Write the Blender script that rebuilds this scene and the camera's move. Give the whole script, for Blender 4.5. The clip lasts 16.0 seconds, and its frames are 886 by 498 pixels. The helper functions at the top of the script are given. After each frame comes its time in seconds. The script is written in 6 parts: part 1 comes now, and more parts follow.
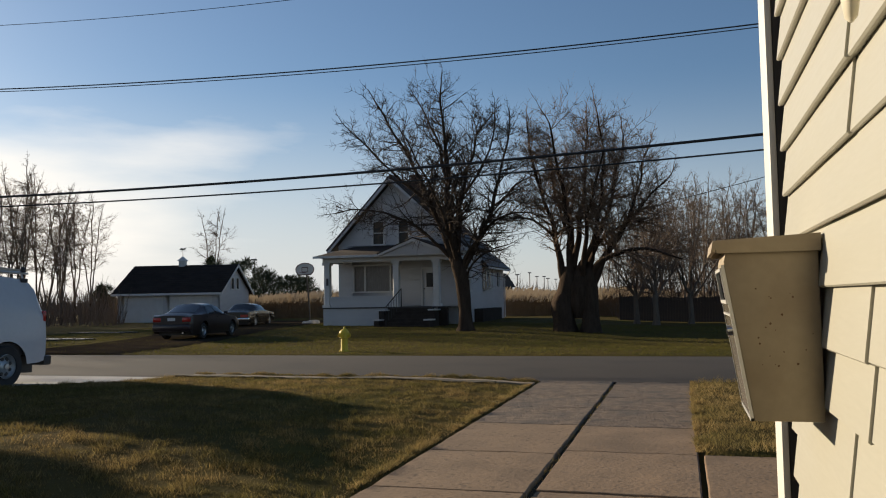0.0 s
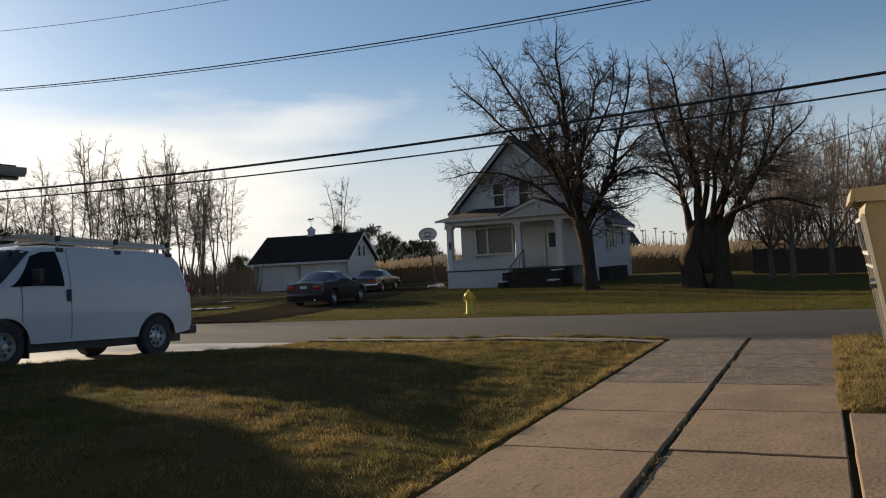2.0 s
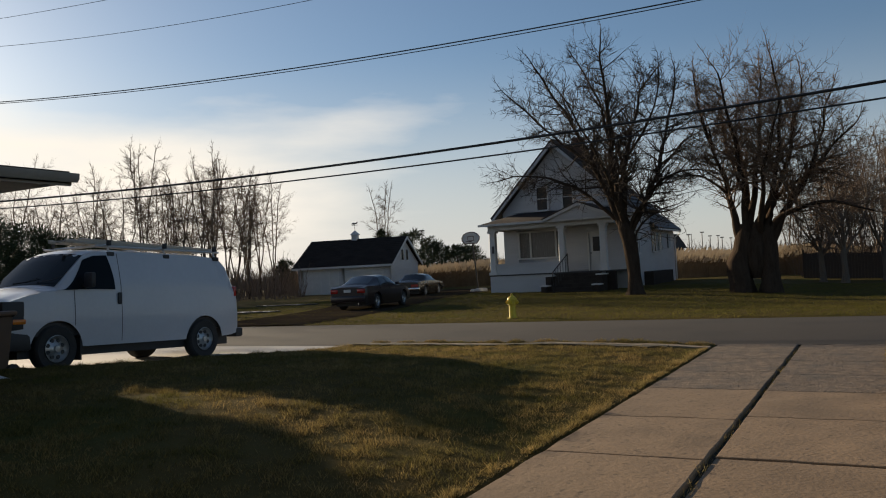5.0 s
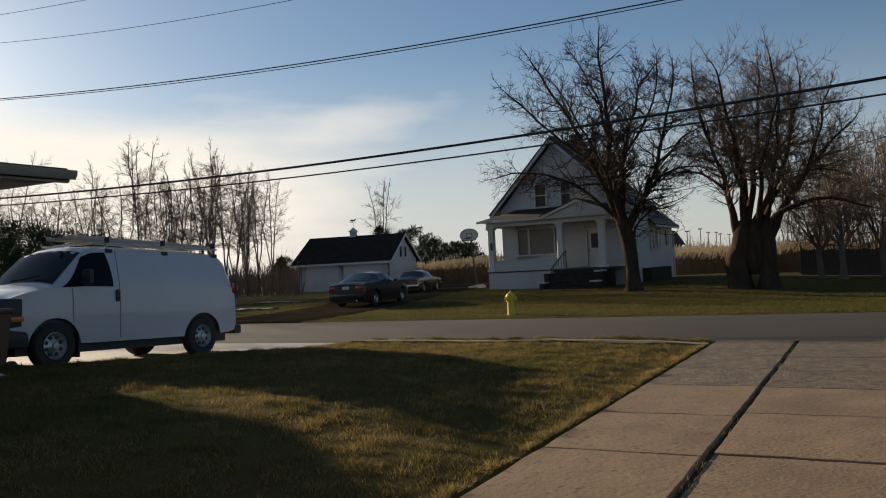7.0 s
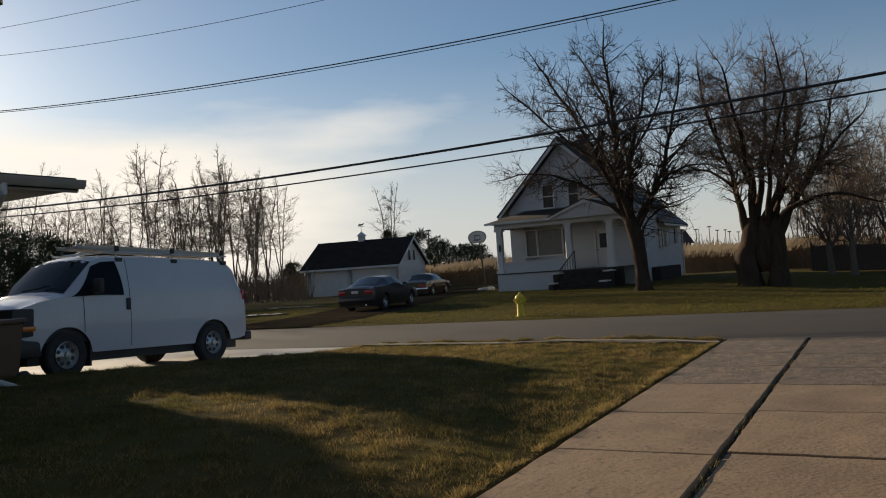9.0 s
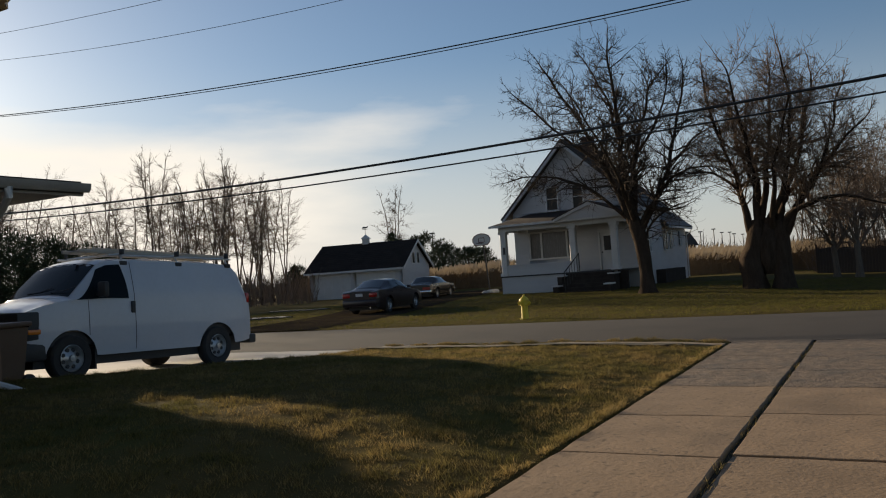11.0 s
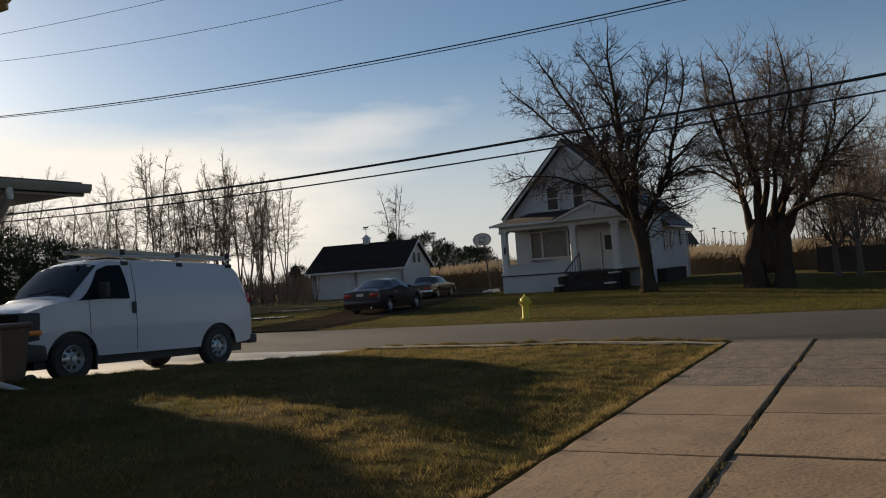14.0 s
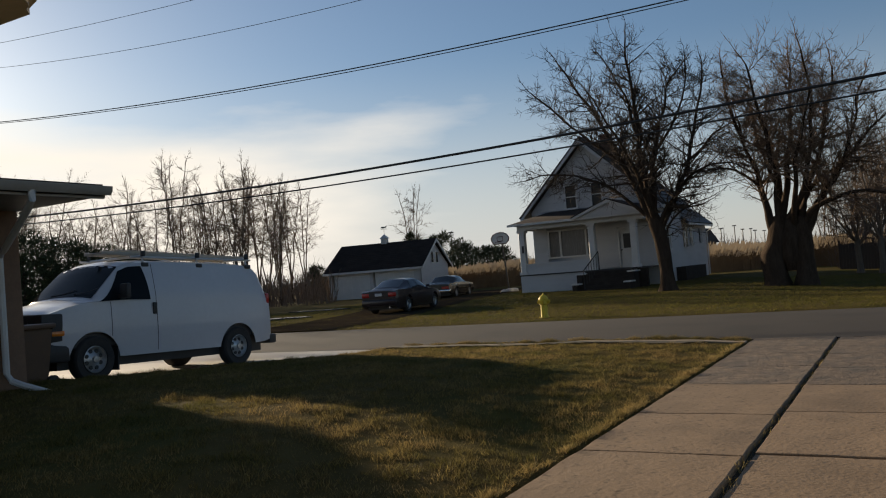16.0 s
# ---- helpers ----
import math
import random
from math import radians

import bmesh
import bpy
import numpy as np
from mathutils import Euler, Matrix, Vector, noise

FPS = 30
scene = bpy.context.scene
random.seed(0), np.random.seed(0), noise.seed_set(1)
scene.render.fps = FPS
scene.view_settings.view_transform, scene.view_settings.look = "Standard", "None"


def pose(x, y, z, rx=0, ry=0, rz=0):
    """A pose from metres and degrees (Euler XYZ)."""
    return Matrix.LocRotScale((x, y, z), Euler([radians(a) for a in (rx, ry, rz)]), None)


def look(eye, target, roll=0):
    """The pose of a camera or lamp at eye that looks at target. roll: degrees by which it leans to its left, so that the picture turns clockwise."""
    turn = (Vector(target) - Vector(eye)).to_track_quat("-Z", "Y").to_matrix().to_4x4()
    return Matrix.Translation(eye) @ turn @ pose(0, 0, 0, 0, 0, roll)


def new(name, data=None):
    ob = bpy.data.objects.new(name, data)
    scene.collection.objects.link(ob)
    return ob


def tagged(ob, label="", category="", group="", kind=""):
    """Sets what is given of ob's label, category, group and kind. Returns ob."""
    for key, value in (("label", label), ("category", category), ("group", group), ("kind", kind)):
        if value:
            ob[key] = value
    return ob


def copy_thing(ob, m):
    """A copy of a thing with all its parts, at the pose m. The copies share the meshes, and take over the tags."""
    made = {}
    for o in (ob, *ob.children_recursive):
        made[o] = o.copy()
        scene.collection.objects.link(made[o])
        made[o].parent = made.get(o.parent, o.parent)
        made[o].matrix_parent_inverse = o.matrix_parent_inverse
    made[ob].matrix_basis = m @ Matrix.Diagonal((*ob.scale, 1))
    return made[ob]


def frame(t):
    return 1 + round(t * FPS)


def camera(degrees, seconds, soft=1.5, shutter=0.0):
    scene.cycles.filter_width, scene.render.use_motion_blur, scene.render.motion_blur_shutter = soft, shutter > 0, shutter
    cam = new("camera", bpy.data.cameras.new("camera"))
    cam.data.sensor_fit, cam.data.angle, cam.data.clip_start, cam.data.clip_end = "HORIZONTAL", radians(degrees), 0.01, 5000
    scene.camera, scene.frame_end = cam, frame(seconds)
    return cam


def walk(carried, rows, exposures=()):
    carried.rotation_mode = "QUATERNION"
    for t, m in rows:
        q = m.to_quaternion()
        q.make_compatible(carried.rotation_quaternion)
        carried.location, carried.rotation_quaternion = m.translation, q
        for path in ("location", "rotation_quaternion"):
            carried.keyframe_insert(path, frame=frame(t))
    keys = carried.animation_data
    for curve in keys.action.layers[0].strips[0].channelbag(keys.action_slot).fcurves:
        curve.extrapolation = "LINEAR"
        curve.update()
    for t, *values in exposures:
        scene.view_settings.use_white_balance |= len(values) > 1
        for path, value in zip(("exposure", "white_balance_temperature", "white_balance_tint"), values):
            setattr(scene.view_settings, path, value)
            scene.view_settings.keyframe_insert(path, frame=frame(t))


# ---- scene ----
# ---- camera and walk ----
cam = camera(56.8, 16.0, soft=1.1)
EYE = (0.0, 0.0, 1.5)
ROWS = [
    (0, -0, -0, 0, 93.501, 0.998, 16.261),
    (0.5, -0.0013, -0.0135, 0.0015, 92.906, 0.671, 16.766),
    (1, -0.0022, -0.0035, -0.0055, 91.427, -0.213, 17.320),
    (1.5, 0.0029, -0.0078, -0.0009, 90.705, 0.374, 20.937),
    (2, 0.0052, 0.0005, 0.0038, 91.118, 2.995, 24.850),
    (2.5, 0.0052, 0.0005, 0.0038, 91.743, 4.590, 27.666),
    (3, 0.0052, 0.0005, 0.0038, 91.913, 4.495, 29.503),
    (3.5, 0.0052, 0.0005, 0.0038, 91.822, 3.972, 29.727),
    (4, 0.0052, 0.0005, 0.0038, 91.767, 3.196, 29.216),
    (4.5, 0.0052, 0.0005, 0.0038, 91.697, 2.849, 28.088),
    (6.8, 0.0052, 0.0005, 0.0038, 91.330, 3.000, 27.660),
    (7, 0.0052, 0.0005, 0.0038, 91.333, 2.954, 27.741),
    (7.5, 0.0052, 0.0005, 0.0038, 91.320, 3.159, 27.974),
    (8, 0.0052, 0.0005, 0.0038, 91.317, 3.567, 28.264),
    (8.5, 0.0052, 0.0005, 0.0038, 91.384, 3.822, 28.121),
    (9, 0.0052, 0.0005, 0.0038, 91.558, 3.978, 28.356),
    (11.5, 0.0052, 0.0005, 0.0038, 91.848, 3.978, 28.717),
    (12, 0.0052, 0.0005, 0.0038, 91.899, 3.725, 28.877),
    (12.5, 0.0052, 0.0005, 0.0038, 91.861, 3.988, 28.908),
    (13, 0.0052, 0.0005, 0.0038, 91.887, 4.268, 28.671),
    (13.5, 0.0052, 0.0005, 0.0038, 91.840, 4.301, 28.536),
    (14, 0.0052, 0.0005, 0.0038, 91.758, 4.193, 28.702),
    (14.5, 0.0052, 0.0005, 0.0038, 91.815, 4.304, 29.231),
    (15, 0.0052, 0.0005, 0.0038, 91.856, 4.661, 29.545),
    (15.5, 0.0052, 0.0005, 0.0038, 91.878, 4.699, 29.735),
    (16, 0.0052, 0.0005, 0.0038, 91.811, 4.499, 29.973),
]
EXPOSURES = [(0.0, 0.62, 6500, 10), (1.0, 0.59, 6500, 10), (1.5, 0.65, 6550, 10), (2.0, 0.70, 6650, 10), (2.5, 0.60, 6750, 10), (3.0, 0.46, 6800, 10), (16.0, 0.46, 6800, 10)]
walk(cam, [(t, pose(EYE[0] + dx, EYE[1] + dy, EYE[2] + dz, rx, ry, rz)) for t, dx, dy, dz, rx, ry, rz in ROWS], EXPOSURES)

# ---- world, sun ----
SUN_TO = Vector((0.934, -0.357, 0)).normalized()      # the way the light travels over the ground
SUN_ELEV = radians(12.6)


def make_world():
    world = bpy.data.worlds.new("sky")
    scene.world = world
    world.use_nodes = True
    nt = world.node_tree
    nt.nodes.clear()
    out = nt.nodes.new("ShaderNodeOutputWorld")
    bg = nt.nodes.new("ShaderNodeBackground")
    sky = nt.nodes.new("ShaderNodeTexSky")
    sky.sky_type = "NISHITA"
    sky.sun_disc = False
    sky.sun_elevation = SUN_ELEV
    sky.sun_rotation = math.atan2(-SUN_TO.x, -SUN_TO.y)
    sky.air_density, sky.dust_density, sky.ozone_density = 1.0, 0.6, 3.8
    bg.inputs["Strength"].default_value = 0.072
    # thin cloud: streaks of cirrus and a hazy bank low in the sky
    tc = nt.nodes.new("ShaderNodeTexCoord")
    mp = nt.nodes.new("ShaderNodeMapping")
    mp.inputs["Rotation"].default_value = (0.0, 0.10, 0.5)
    mp.inputs["Scale"].default_value = (2.2, 2.2, 11.0)
    nt.links.new(tc.outputs["Generated"], mp.inputs["Vector"])
    nz = nt.nodes.new("ShaderNodeTexNoise")
    nz.inputs["Scale"].default_value = 1.25
    nz.inputs["Detail"].default_value = 7.0
    nz.inputs["Roughness"].default_value = 0.52
    nt.links.new(mp.outputs["Vector"], nz.inputs["Vector"])
    ramp = nt.nodes.new("ShaderNodeMapRange")
    ramp.inputs["From Min"].default_value, ramp.inputs["From Max"].default_value = 0.80, 1.30
    sep = nt.nodes.new("ShaderNodeSeparateXYZ")
    nt.links.new(tc.outputs["Generated"], sep.inputs["Vector"])
    band = nt.nodes.new("ShaderNodeMapRange")          # the bank thins out upwards
    band.inputs["From Min"].default_value, band.inputs["From Max"].default_value = 0.27, 0.16
    nt.links.new(sep.outputs["Z"], band.inputs["Value"])
    side = nt.nodes.new("ShaderNodeMapRange")          # and towards the east
    side.inputs["From Min"].default_value, side.inputs["From Max"].default_value = -0.30, -0.74
    nt.links.new(sep.outputs["X"], side.inputs["Value"])
    m1 = nt.nodes.new("ShaderNodeMath")
    m1.operation = "MULTIPLY"
    nt.links.new(band.outputs["Result"], m1.inputs[0])
    nt.links.new(side.outputs["Result"], m1.inputs[1])
    lift = nt.nodes.new("ShaderNodeMath")
    lift.operation = "MULTIPLY_ADD"
    lift.inputs[1].default_value = 0.8
    nt.links.new(m1.outputs[0], lift.inputs[0])
    nt.links.new(nz.outputs["Fac"], lift.inputs[2])
    nt.links.new(lift.outputs[0], ramp.inputs["Value"])
    mix = nt.nodes.new("ShaderNodeMix")
    mix.data_type = "RGBA"
    mix.inputs["B"].default_value = CLOUD
    nt.links.new(ramp.outputs["Result"], mix.inputs["Factor"])
    # a pale veil, thickest at the horizon and towards the sun
    veil = nt.nodes.new("ShaderNodeMapRange")
    veil.interpolation_type = "SMOOTHSTEP"
    veil.inputs["From Min"].default_value, veil.inputs["From Max"].default_value = 0.27, 0.01
    veil.inputs["To Min"].default_value, veil.inputs["To Max"].default_value = 0.04, 0.85
    nt.links.new(sep.outputs["Z"], veil.inputs["Value"])
    west = nt.nodes.new("ShaderNodeMapRange")
    west.inputs["From Min"].default_value, west.inputs["From Max"].default_value = 0.25, -0.55
    west.inputs["To Min"].default_value, west.inputs["To Max"].default_value = 0.50, 1.0
    nt.links.new(sep.outputs["X"], west.inputs["Value"])
    thick = nt.nodes.new("ShaderNodeMath")
    thick.operation = "MULTIPLY"
    nt.links.new(veil.outputs["Result"], thick.inputs[0])
    nt.links.new(west.outputs["Result"], thick.inputs[1])
    hazy = nt.nodes.new("ShaderNodeMix")
    hazy.data_type = "RGBA"
    hazy.inputs["B"].default_value = HAZE
    nt.links.new(thick.outputs[0], hazy.inputs["Factor"])
    nt.links.new(sky.outputs["Color"], hazy.inputs["A"])
    nt.links.new(hazy.outputs["Result"], mix.inputs["A"])
    nt.links.new(mix.outputs["Result"], bg.inputs["Color"])
    nt.links.new(bg.outputs["Background"], out.inputs["Surface"])


CLOUD = (10.3, 9.7, 8.8, 1.0)
HAZE = (6.5, 6.6, 6.8, 1.0)
make_world()
sun = new("sun", bpy.data.lights.new("sun", "SUN"))
sun.data.energy, sun.data.angle, sun.data.color = 4.9, radians(0.6), (1.0, 0.84, 0.62)
sun.matrix_world = look((0, 0, 30), Vector((0, 0, 30)) + SUN_TO * math.cos(SUN_ELEV) - Vector((0, 0, math.sin(SUN_ELEV))))


# ---- materials ----
def material(name, base, other=None, rough=0.6, metal=0.0, scale=6.0, fine=60.0, bump=0.15, spread=0.5, stretch=(1, 1, 1), coat=0.0, random=0.0, spec=0.5, dirt=None, dirt_scale=1.5, dirt_amount=0.4, depth=0.01, pits=0.0, each=0.0):
    """Two scales of noise between two colours, a third for dirt, and a fine relief."""
    m = bpy.data.materials.new(name)
    m.use_nodes = True
    nt = m.node_tree
    b = nt.nodes["Principled BSDF"]
    other = other or tuple(c * 0.75 for c in base)
    tc = nt.nodes.new("ShaderNodeTexCoord")
    mp = nt.nodes.new("ShaderNodeMapping")
    mp.inputs["Scale"].default_value = stretch
    nt.links.new(tc.outputs["Object"], mp.inputs["Vector"])

    def noise_at(s, detail=5.0):
        n = nt.nodes.new("ShaderNodeTexNoise")
        n.inputs["Scale"].default_value, n.inputs["Detail"].default_value = s, detail
        nt.links.new(mp.outputs["Vector"], n.inputs["Vector"])
        return n.outputs["Fac"]

    def math_node(op, a, c):
        n = nt.nodes.new("ShaderNodeMath")
        n.operation = op
        for i, v in enumerate((a, c)):
            if isinstance(v, (int, float)):
                n.inputs[i].default_value = v
            else:
                nt.links.new(v, n.inputs[i])
        return n.outputs[0]

    def mix_colour(f, a, c):
        n = nt.nodes.new("ShaderNodeMix")
        n.data_type = "RGBA"
        for key, v in (("Factor", f), ("A", a), ("B", c)):
            if isinstance(v, tuple):
                n.inputs[key].default_value = (*v, 1.0)
            elif isinstance(v, (int, float)):
                n.inputs[key].default_value = v
            else:
                nt.links.new(v, n.inputs[key])
        return n.outputs["Result"]

    big, small = noise_at(scale), noise_at(fine)
    both = math_node("ADD", math_node("MULTIPLY", big, 0.6), math_node("MULTIPLY", small, 0.4))
    rng = nt.nodes.new("ShaderNodeMapRange")
    rng.inputs["From Min"].default_value, rng.inputs["From Max"].default_value = 0.5 - 0.5 * spread * 0.6, 0.5 + 0.5 * spread * 0.6
    nt.links.new(both, rng.inputs["Value"])
    colour = mix_colour(rng.outputs["Result"], base, other)
    if dirt:
        d = nt.nodes.new("ShaderNodeMapRange")
        d.inputs["From Min"].default_value, d.inputs["From Max"].default_value = 0.48, 0.66
        d.inputs["To Max"].default_value = dirt_amount
        nt.links.new(noise_at(dirt_scale, 6.0), d.inputs["Value"])
        colour = mix_colour(d.outputs["Result"], colour, dirt)
    if pits:
        d = nt.nodes.new("ShaderNodeMapRange")
        d.inputs["From Min"].default_value, d.inputs["From Max"].default_value = 0.60, 0.70
        d.inputs["To Max"].default_value = pits
        nt.links.new(noise_at(16.0, 3.0), d.inputs["Value"])
        colour = mix_colour(d.outputs["Result"], colour, tuple(c * 0.38 for c in base))
    if random:
        info = nt.nodes.new("ShaderNodeObjectInfo")
        hsv = nt.nodes.new("ShaderNodeHueSaturation")
        v = math_node("ADD", math_node("MULTIPLY", info.outputs["Random"], 2 * random), 1.0 - random)
        nt.links.new(v, hsv.inputs["Value"])
        nt.links.new(colour, hsv.inputs["Color"])
        colour = hsv.outputs["Color"]
    if each:
        info = nt.nodes.new("ShaderNodeNewGeometry")
        hsv = nt.nodes.new("ShaderNodeHueSaturation")
        v = math_node("ADD", math_node("MULTIPLY", info.outputs["Random Per Island"], 2 * each), 1.0 - each)
        nt.links.new(v, hsv.inputs["Value"])
        nt.links.new(colour, hsv.inputs["Color"])
        colour = hsv.outputs["Color"]
    nt.links.new(colour, b.inputs["Base Color"])
    b.inputs["Metallic"].default_value = metal
    b.inputs["Specular IOR Level"].default_value = spec
    b.inputs["Coat Weight"].default_value = coat
    r = math_node("ADD", math_node("MULTIPLY", both, 0.25), rough - 0.12)
    nt.links.new(r, b.inputs["Roughness"])
    if bump:
        bp = nt.nodes.new("ShaderNodeBump")
        bp.inputs["Strength"].default_value, bp.inputs["Distance"].default_value = bump, depth
        nt.links.new(both, bp.inputs["Height"])
        nt.links.new(bp.outputs["Normal"], b.inputs["Normal"])
    return m


def glass_material(name, tint, rough=0.03, ior=1.5):
    """Dark window glass, seen against an unlit inside."""
    m = bpy.data.materials.new(name)
    m.use_nodes = True
    b = m.node_tree.nodes["Principled BSDF"]
    b.inputs["Base Color"].default_value = (*tint, 1)
    b.inputs["Roughness"].default_value = rough
    b.inputs["IOR"].default_value = ior
    return m


def clear_glass(name, tint):
    m = bpy.data.materials.new(name)
    m.use_nodes = True
    b = m.node_tree.nodes["Principled BSDF"]
    b.inputs["Base Color"].default_value = (*tint, 1)
    b.inputs["Roughness"].default_value = 0.02
    b.inputs["Transmission Weight"].default_value = 1.0
    b.inputs["IOR"].default_value = 1.05
    b.inputs["Coat Weight"].default_value = 0.6
    return m


M_SOIL_GRASS = material("lawn", (0.070, 0.055, 0.018), (0.115, 0.083, 0.032), rough=0.9, scale=0.9, fine=38.0, bump=0.9, spread=0.9, depth=0.05, spec=0.02, dirt=(0.068, 0.066, 0.018), dirt_scale=0.35, dirt_amount=0.8)
M_BLADE = material("grass_blade", (0.120, 0.102, 0.030), (0.275, 0.192, 0.080), rough=0.7, scale=1.1, fine=7.0, bump=0.0, spread=0.42, spec=0.08, dirt=(0.076, 0.082, 0.021), each=0.55, dirt_scale=0.6, dirt_amount=0.7)
M_ASPHALT = material("asphalt", (0.049, 0.042, 0.037), (0.066, 0.057, 0.050), rough=0.9, spec=0.2, scale=0.7, fine=55.0, bump=0.4, spread=1.0, dirt=(0.038, 0.036, 0.034), dirt_scale=0.5, dirt_amount=0.5)
M_CONCRETE = material("concrete", (0.290, 0.190, 0.106), (0.192, 0.126, 0.072), rough=0.88, scale=2.2, fine=26.0, bump=0.9, spread=0.75, pits=0.8, depth=0.015, random=0.05, dirt=(0.145, 0.094, 0.052), dirt_scale=0.8, dirt_amount=0.6)
M_AGGREGATE = material("worn_concrete", (0.215, 0.150, 0.098), (0.085, 0.062, 0.045), rough=0.92, scale=7.0, fine=34.0, bump=1.0, spread=0.55, pits=0.85, depth=0.03, random=0.10, dirt=(0.085, 0.070, 0.056), dirt_scale=1.7, dirt_amount=0.7)
M_PALE_CONCRETE = material("pale_concrete", (0.52, 0.49, 0.44), (0.45, 0.42, 0.38), rough=0.8, scale=1.0, fine=60.0, bump=0.2, dirt=(0.36, 0.33, 0.29), dirt_scale=0.7, dirt_amount=0.3)
M_JOINT = material("joint_soil_verge_shade", (0.035, 0.028, 0.018), (0.06, 0.05, 0.025), rough=0.95, scale=9, fine=80, bump=0.6)
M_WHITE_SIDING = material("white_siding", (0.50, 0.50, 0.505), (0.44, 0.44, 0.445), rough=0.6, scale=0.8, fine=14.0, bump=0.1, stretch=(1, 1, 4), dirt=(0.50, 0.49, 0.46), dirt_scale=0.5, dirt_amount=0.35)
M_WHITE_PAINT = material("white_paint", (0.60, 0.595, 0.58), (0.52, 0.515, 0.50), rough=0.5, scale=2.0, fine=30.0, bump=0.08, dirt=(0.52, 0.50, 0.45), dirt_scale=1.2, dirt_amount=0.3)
M_SHINGLE = material("roof_shingle", (0.040, 0.032, 0.028), (0.066, 0.053, 0.046), rough=0.95, spec=0.12, scale=1.3, fine=18.0, bump=0.7, stretch=(1, 1, 2.5), depth=0.03)
M_GARAGE_ROOF = material("garage_shingle", (0.030, 0.024, 0.021), (0.045, 0.036, 0.031), rough=0.95, scale=1.3, fine=18.0, bump=0.6, stretch=(1, 1, 2.5), depth=0.03, spec=0.03)
M_BRICK_DARK = material("dark_brick", (0.10, 0.055, 0.042), (0.15, 0.085, 0.06), rough=0.9, scale=4.0, fine=30.0, bump=0.5)
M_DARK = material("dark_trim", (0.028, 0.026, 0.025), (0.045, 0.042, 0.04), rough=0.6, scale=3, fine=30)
M_STEP = material("dark_step", (0.036, 0.029, 0.025), (0.056, 0.047, 0.040), rough=0.9, spec=0.08, scale=3, fine=30, bump=0.3)
M_PANE = glass_material("window_pane", (0.018, 0.019, 0.021), 0.12, 1.25)
M_CURTAIN = material("curtain_pane", (0.09, 0.085, 0.08), (0.13, 0.12, 0.11), rough=0.25, scale=5, fine=20, stretch=(6, 1, 0.5), bump=0.0)
M_BARK = material("bark", (0.040, 0.028, 0.020), (0.068, 0.049, 0.036), rough=0.95, scale=5.0, fine=22.0, bump=1.0, stretch=(1, 1, 0.25), depth=0.06, spec=0.03)
M_TWIG = material("twig", (0.042, 0.032, 0.025), (0.075, 0.057, 0.044), rough=0.9, scale=1.5, fine=9.0, bump=0.0, spec=0.15)
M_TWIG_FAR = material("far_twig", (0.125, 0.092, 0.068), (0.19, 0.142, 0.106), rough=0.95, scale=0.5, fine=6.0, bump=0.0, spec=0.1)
M_NEEDLE = material("evergreen", (0.035, 0.045, 0.020), (0.065, 0.072, 0.032), rough=0.8, scale=1.2, fine=10.0, bump=0.0, spec=0.2)
M_REED = material("reed", (0.165, 0.108, 0.058), (0.235, 0.165, 0.095), rough=0.9, scale=0.3, fine=3.0, bump=0.0, spec=0.15, dirt=(0.10, 0.064, 0.036), dirt_scale=0.15, dirt_amount=0.6)
M_REED_PLUME = material("reed_plume", (0.46, 0.37, 0.26), (0.38, 0.29, 0.19), rough=0.95, scale=0.5, fine=6.0, bump=0.0, spec=0.1)
M_VAN = material("van_paint", (0.50, 0.505, 0.525), (0.46, 0.465, 0.485), rough=0.32, scale=0.8, fine=12.0, bump=0.0, coat=0.5, dirt=(0.55, 0.55, 0.55), dirt_scale=1.1, dirt_amount=0.18)
M_BLACK_PLASTIC = material("black_plastic", (0.022, 0.021, 0.021), (0.035, 0.034, 0.033), rough=0.55, scale=8, fine=60, bump=0.05)
M_TYRE = material("tyre_rubber", (0.022, 0.021, 0.020), (0.04, 0.037, 0.034), rough=0.85, scale=8, fine=70, bump=0.2)
M_RIM = material("steel_rim", (0.50, 0.50, 0.49), (0.38, 0.38, 0.37), rough=0.38, metal=0.75, scale=8, fine=40, bump=0.05)
M_CHROME = material("chrome", (0.75, 0.75, 0.75), (0.62, 0.62, 0.62), rough=0.2, metal=1.0, scale=8, fine=40, bump=0.02)
M_CAR_GLASS = glass_material("car_glass", (0.020, 0.024, 0.028), 0.04)
M_VAN_GLASS = glass_material("van_glass", (0.010, 0.014, 0.017), 0.06, 1.14)
M_AMBER = material("amber_lens", (0.75, 0.22, 0.02), (0.6, 0.16, 0.015), rough=0.25, coat=0.4, bump=0.0)
M_RED = material("red_lens", (0.42, 0.018, 0.014), (0.30, 0.012, 0.01), rough=0.22, coat=0.4, bump=0.0)
M_LENS = material("headlight_lens", (0.10, 0.10, 0.10), (0.07, 0.07, 0.07), rough=0.15, coat=0.5, bump=0.0)
M_ALU = material("aluminium", (0.62, 0.61, 0.58), (0.50, 0.49, 0.46), rough=0.45, metal=0.5, scale=3, fine=30, bump=0.05)
M_SEDAN = material("sedan_paint", (0.016, 0.010, 0.014), (0.012, 0.008, 0.011), rough=0.34, scale=2, fine=20, bump=0.0, coat=0.3)
M_COUPE = material("coupe_paint", (0.028, 0.026, 0.022), (0.022, 0.020, 0.018), rough=0.22, scale=2, fine=20, bump=0.0, coat=0.2)
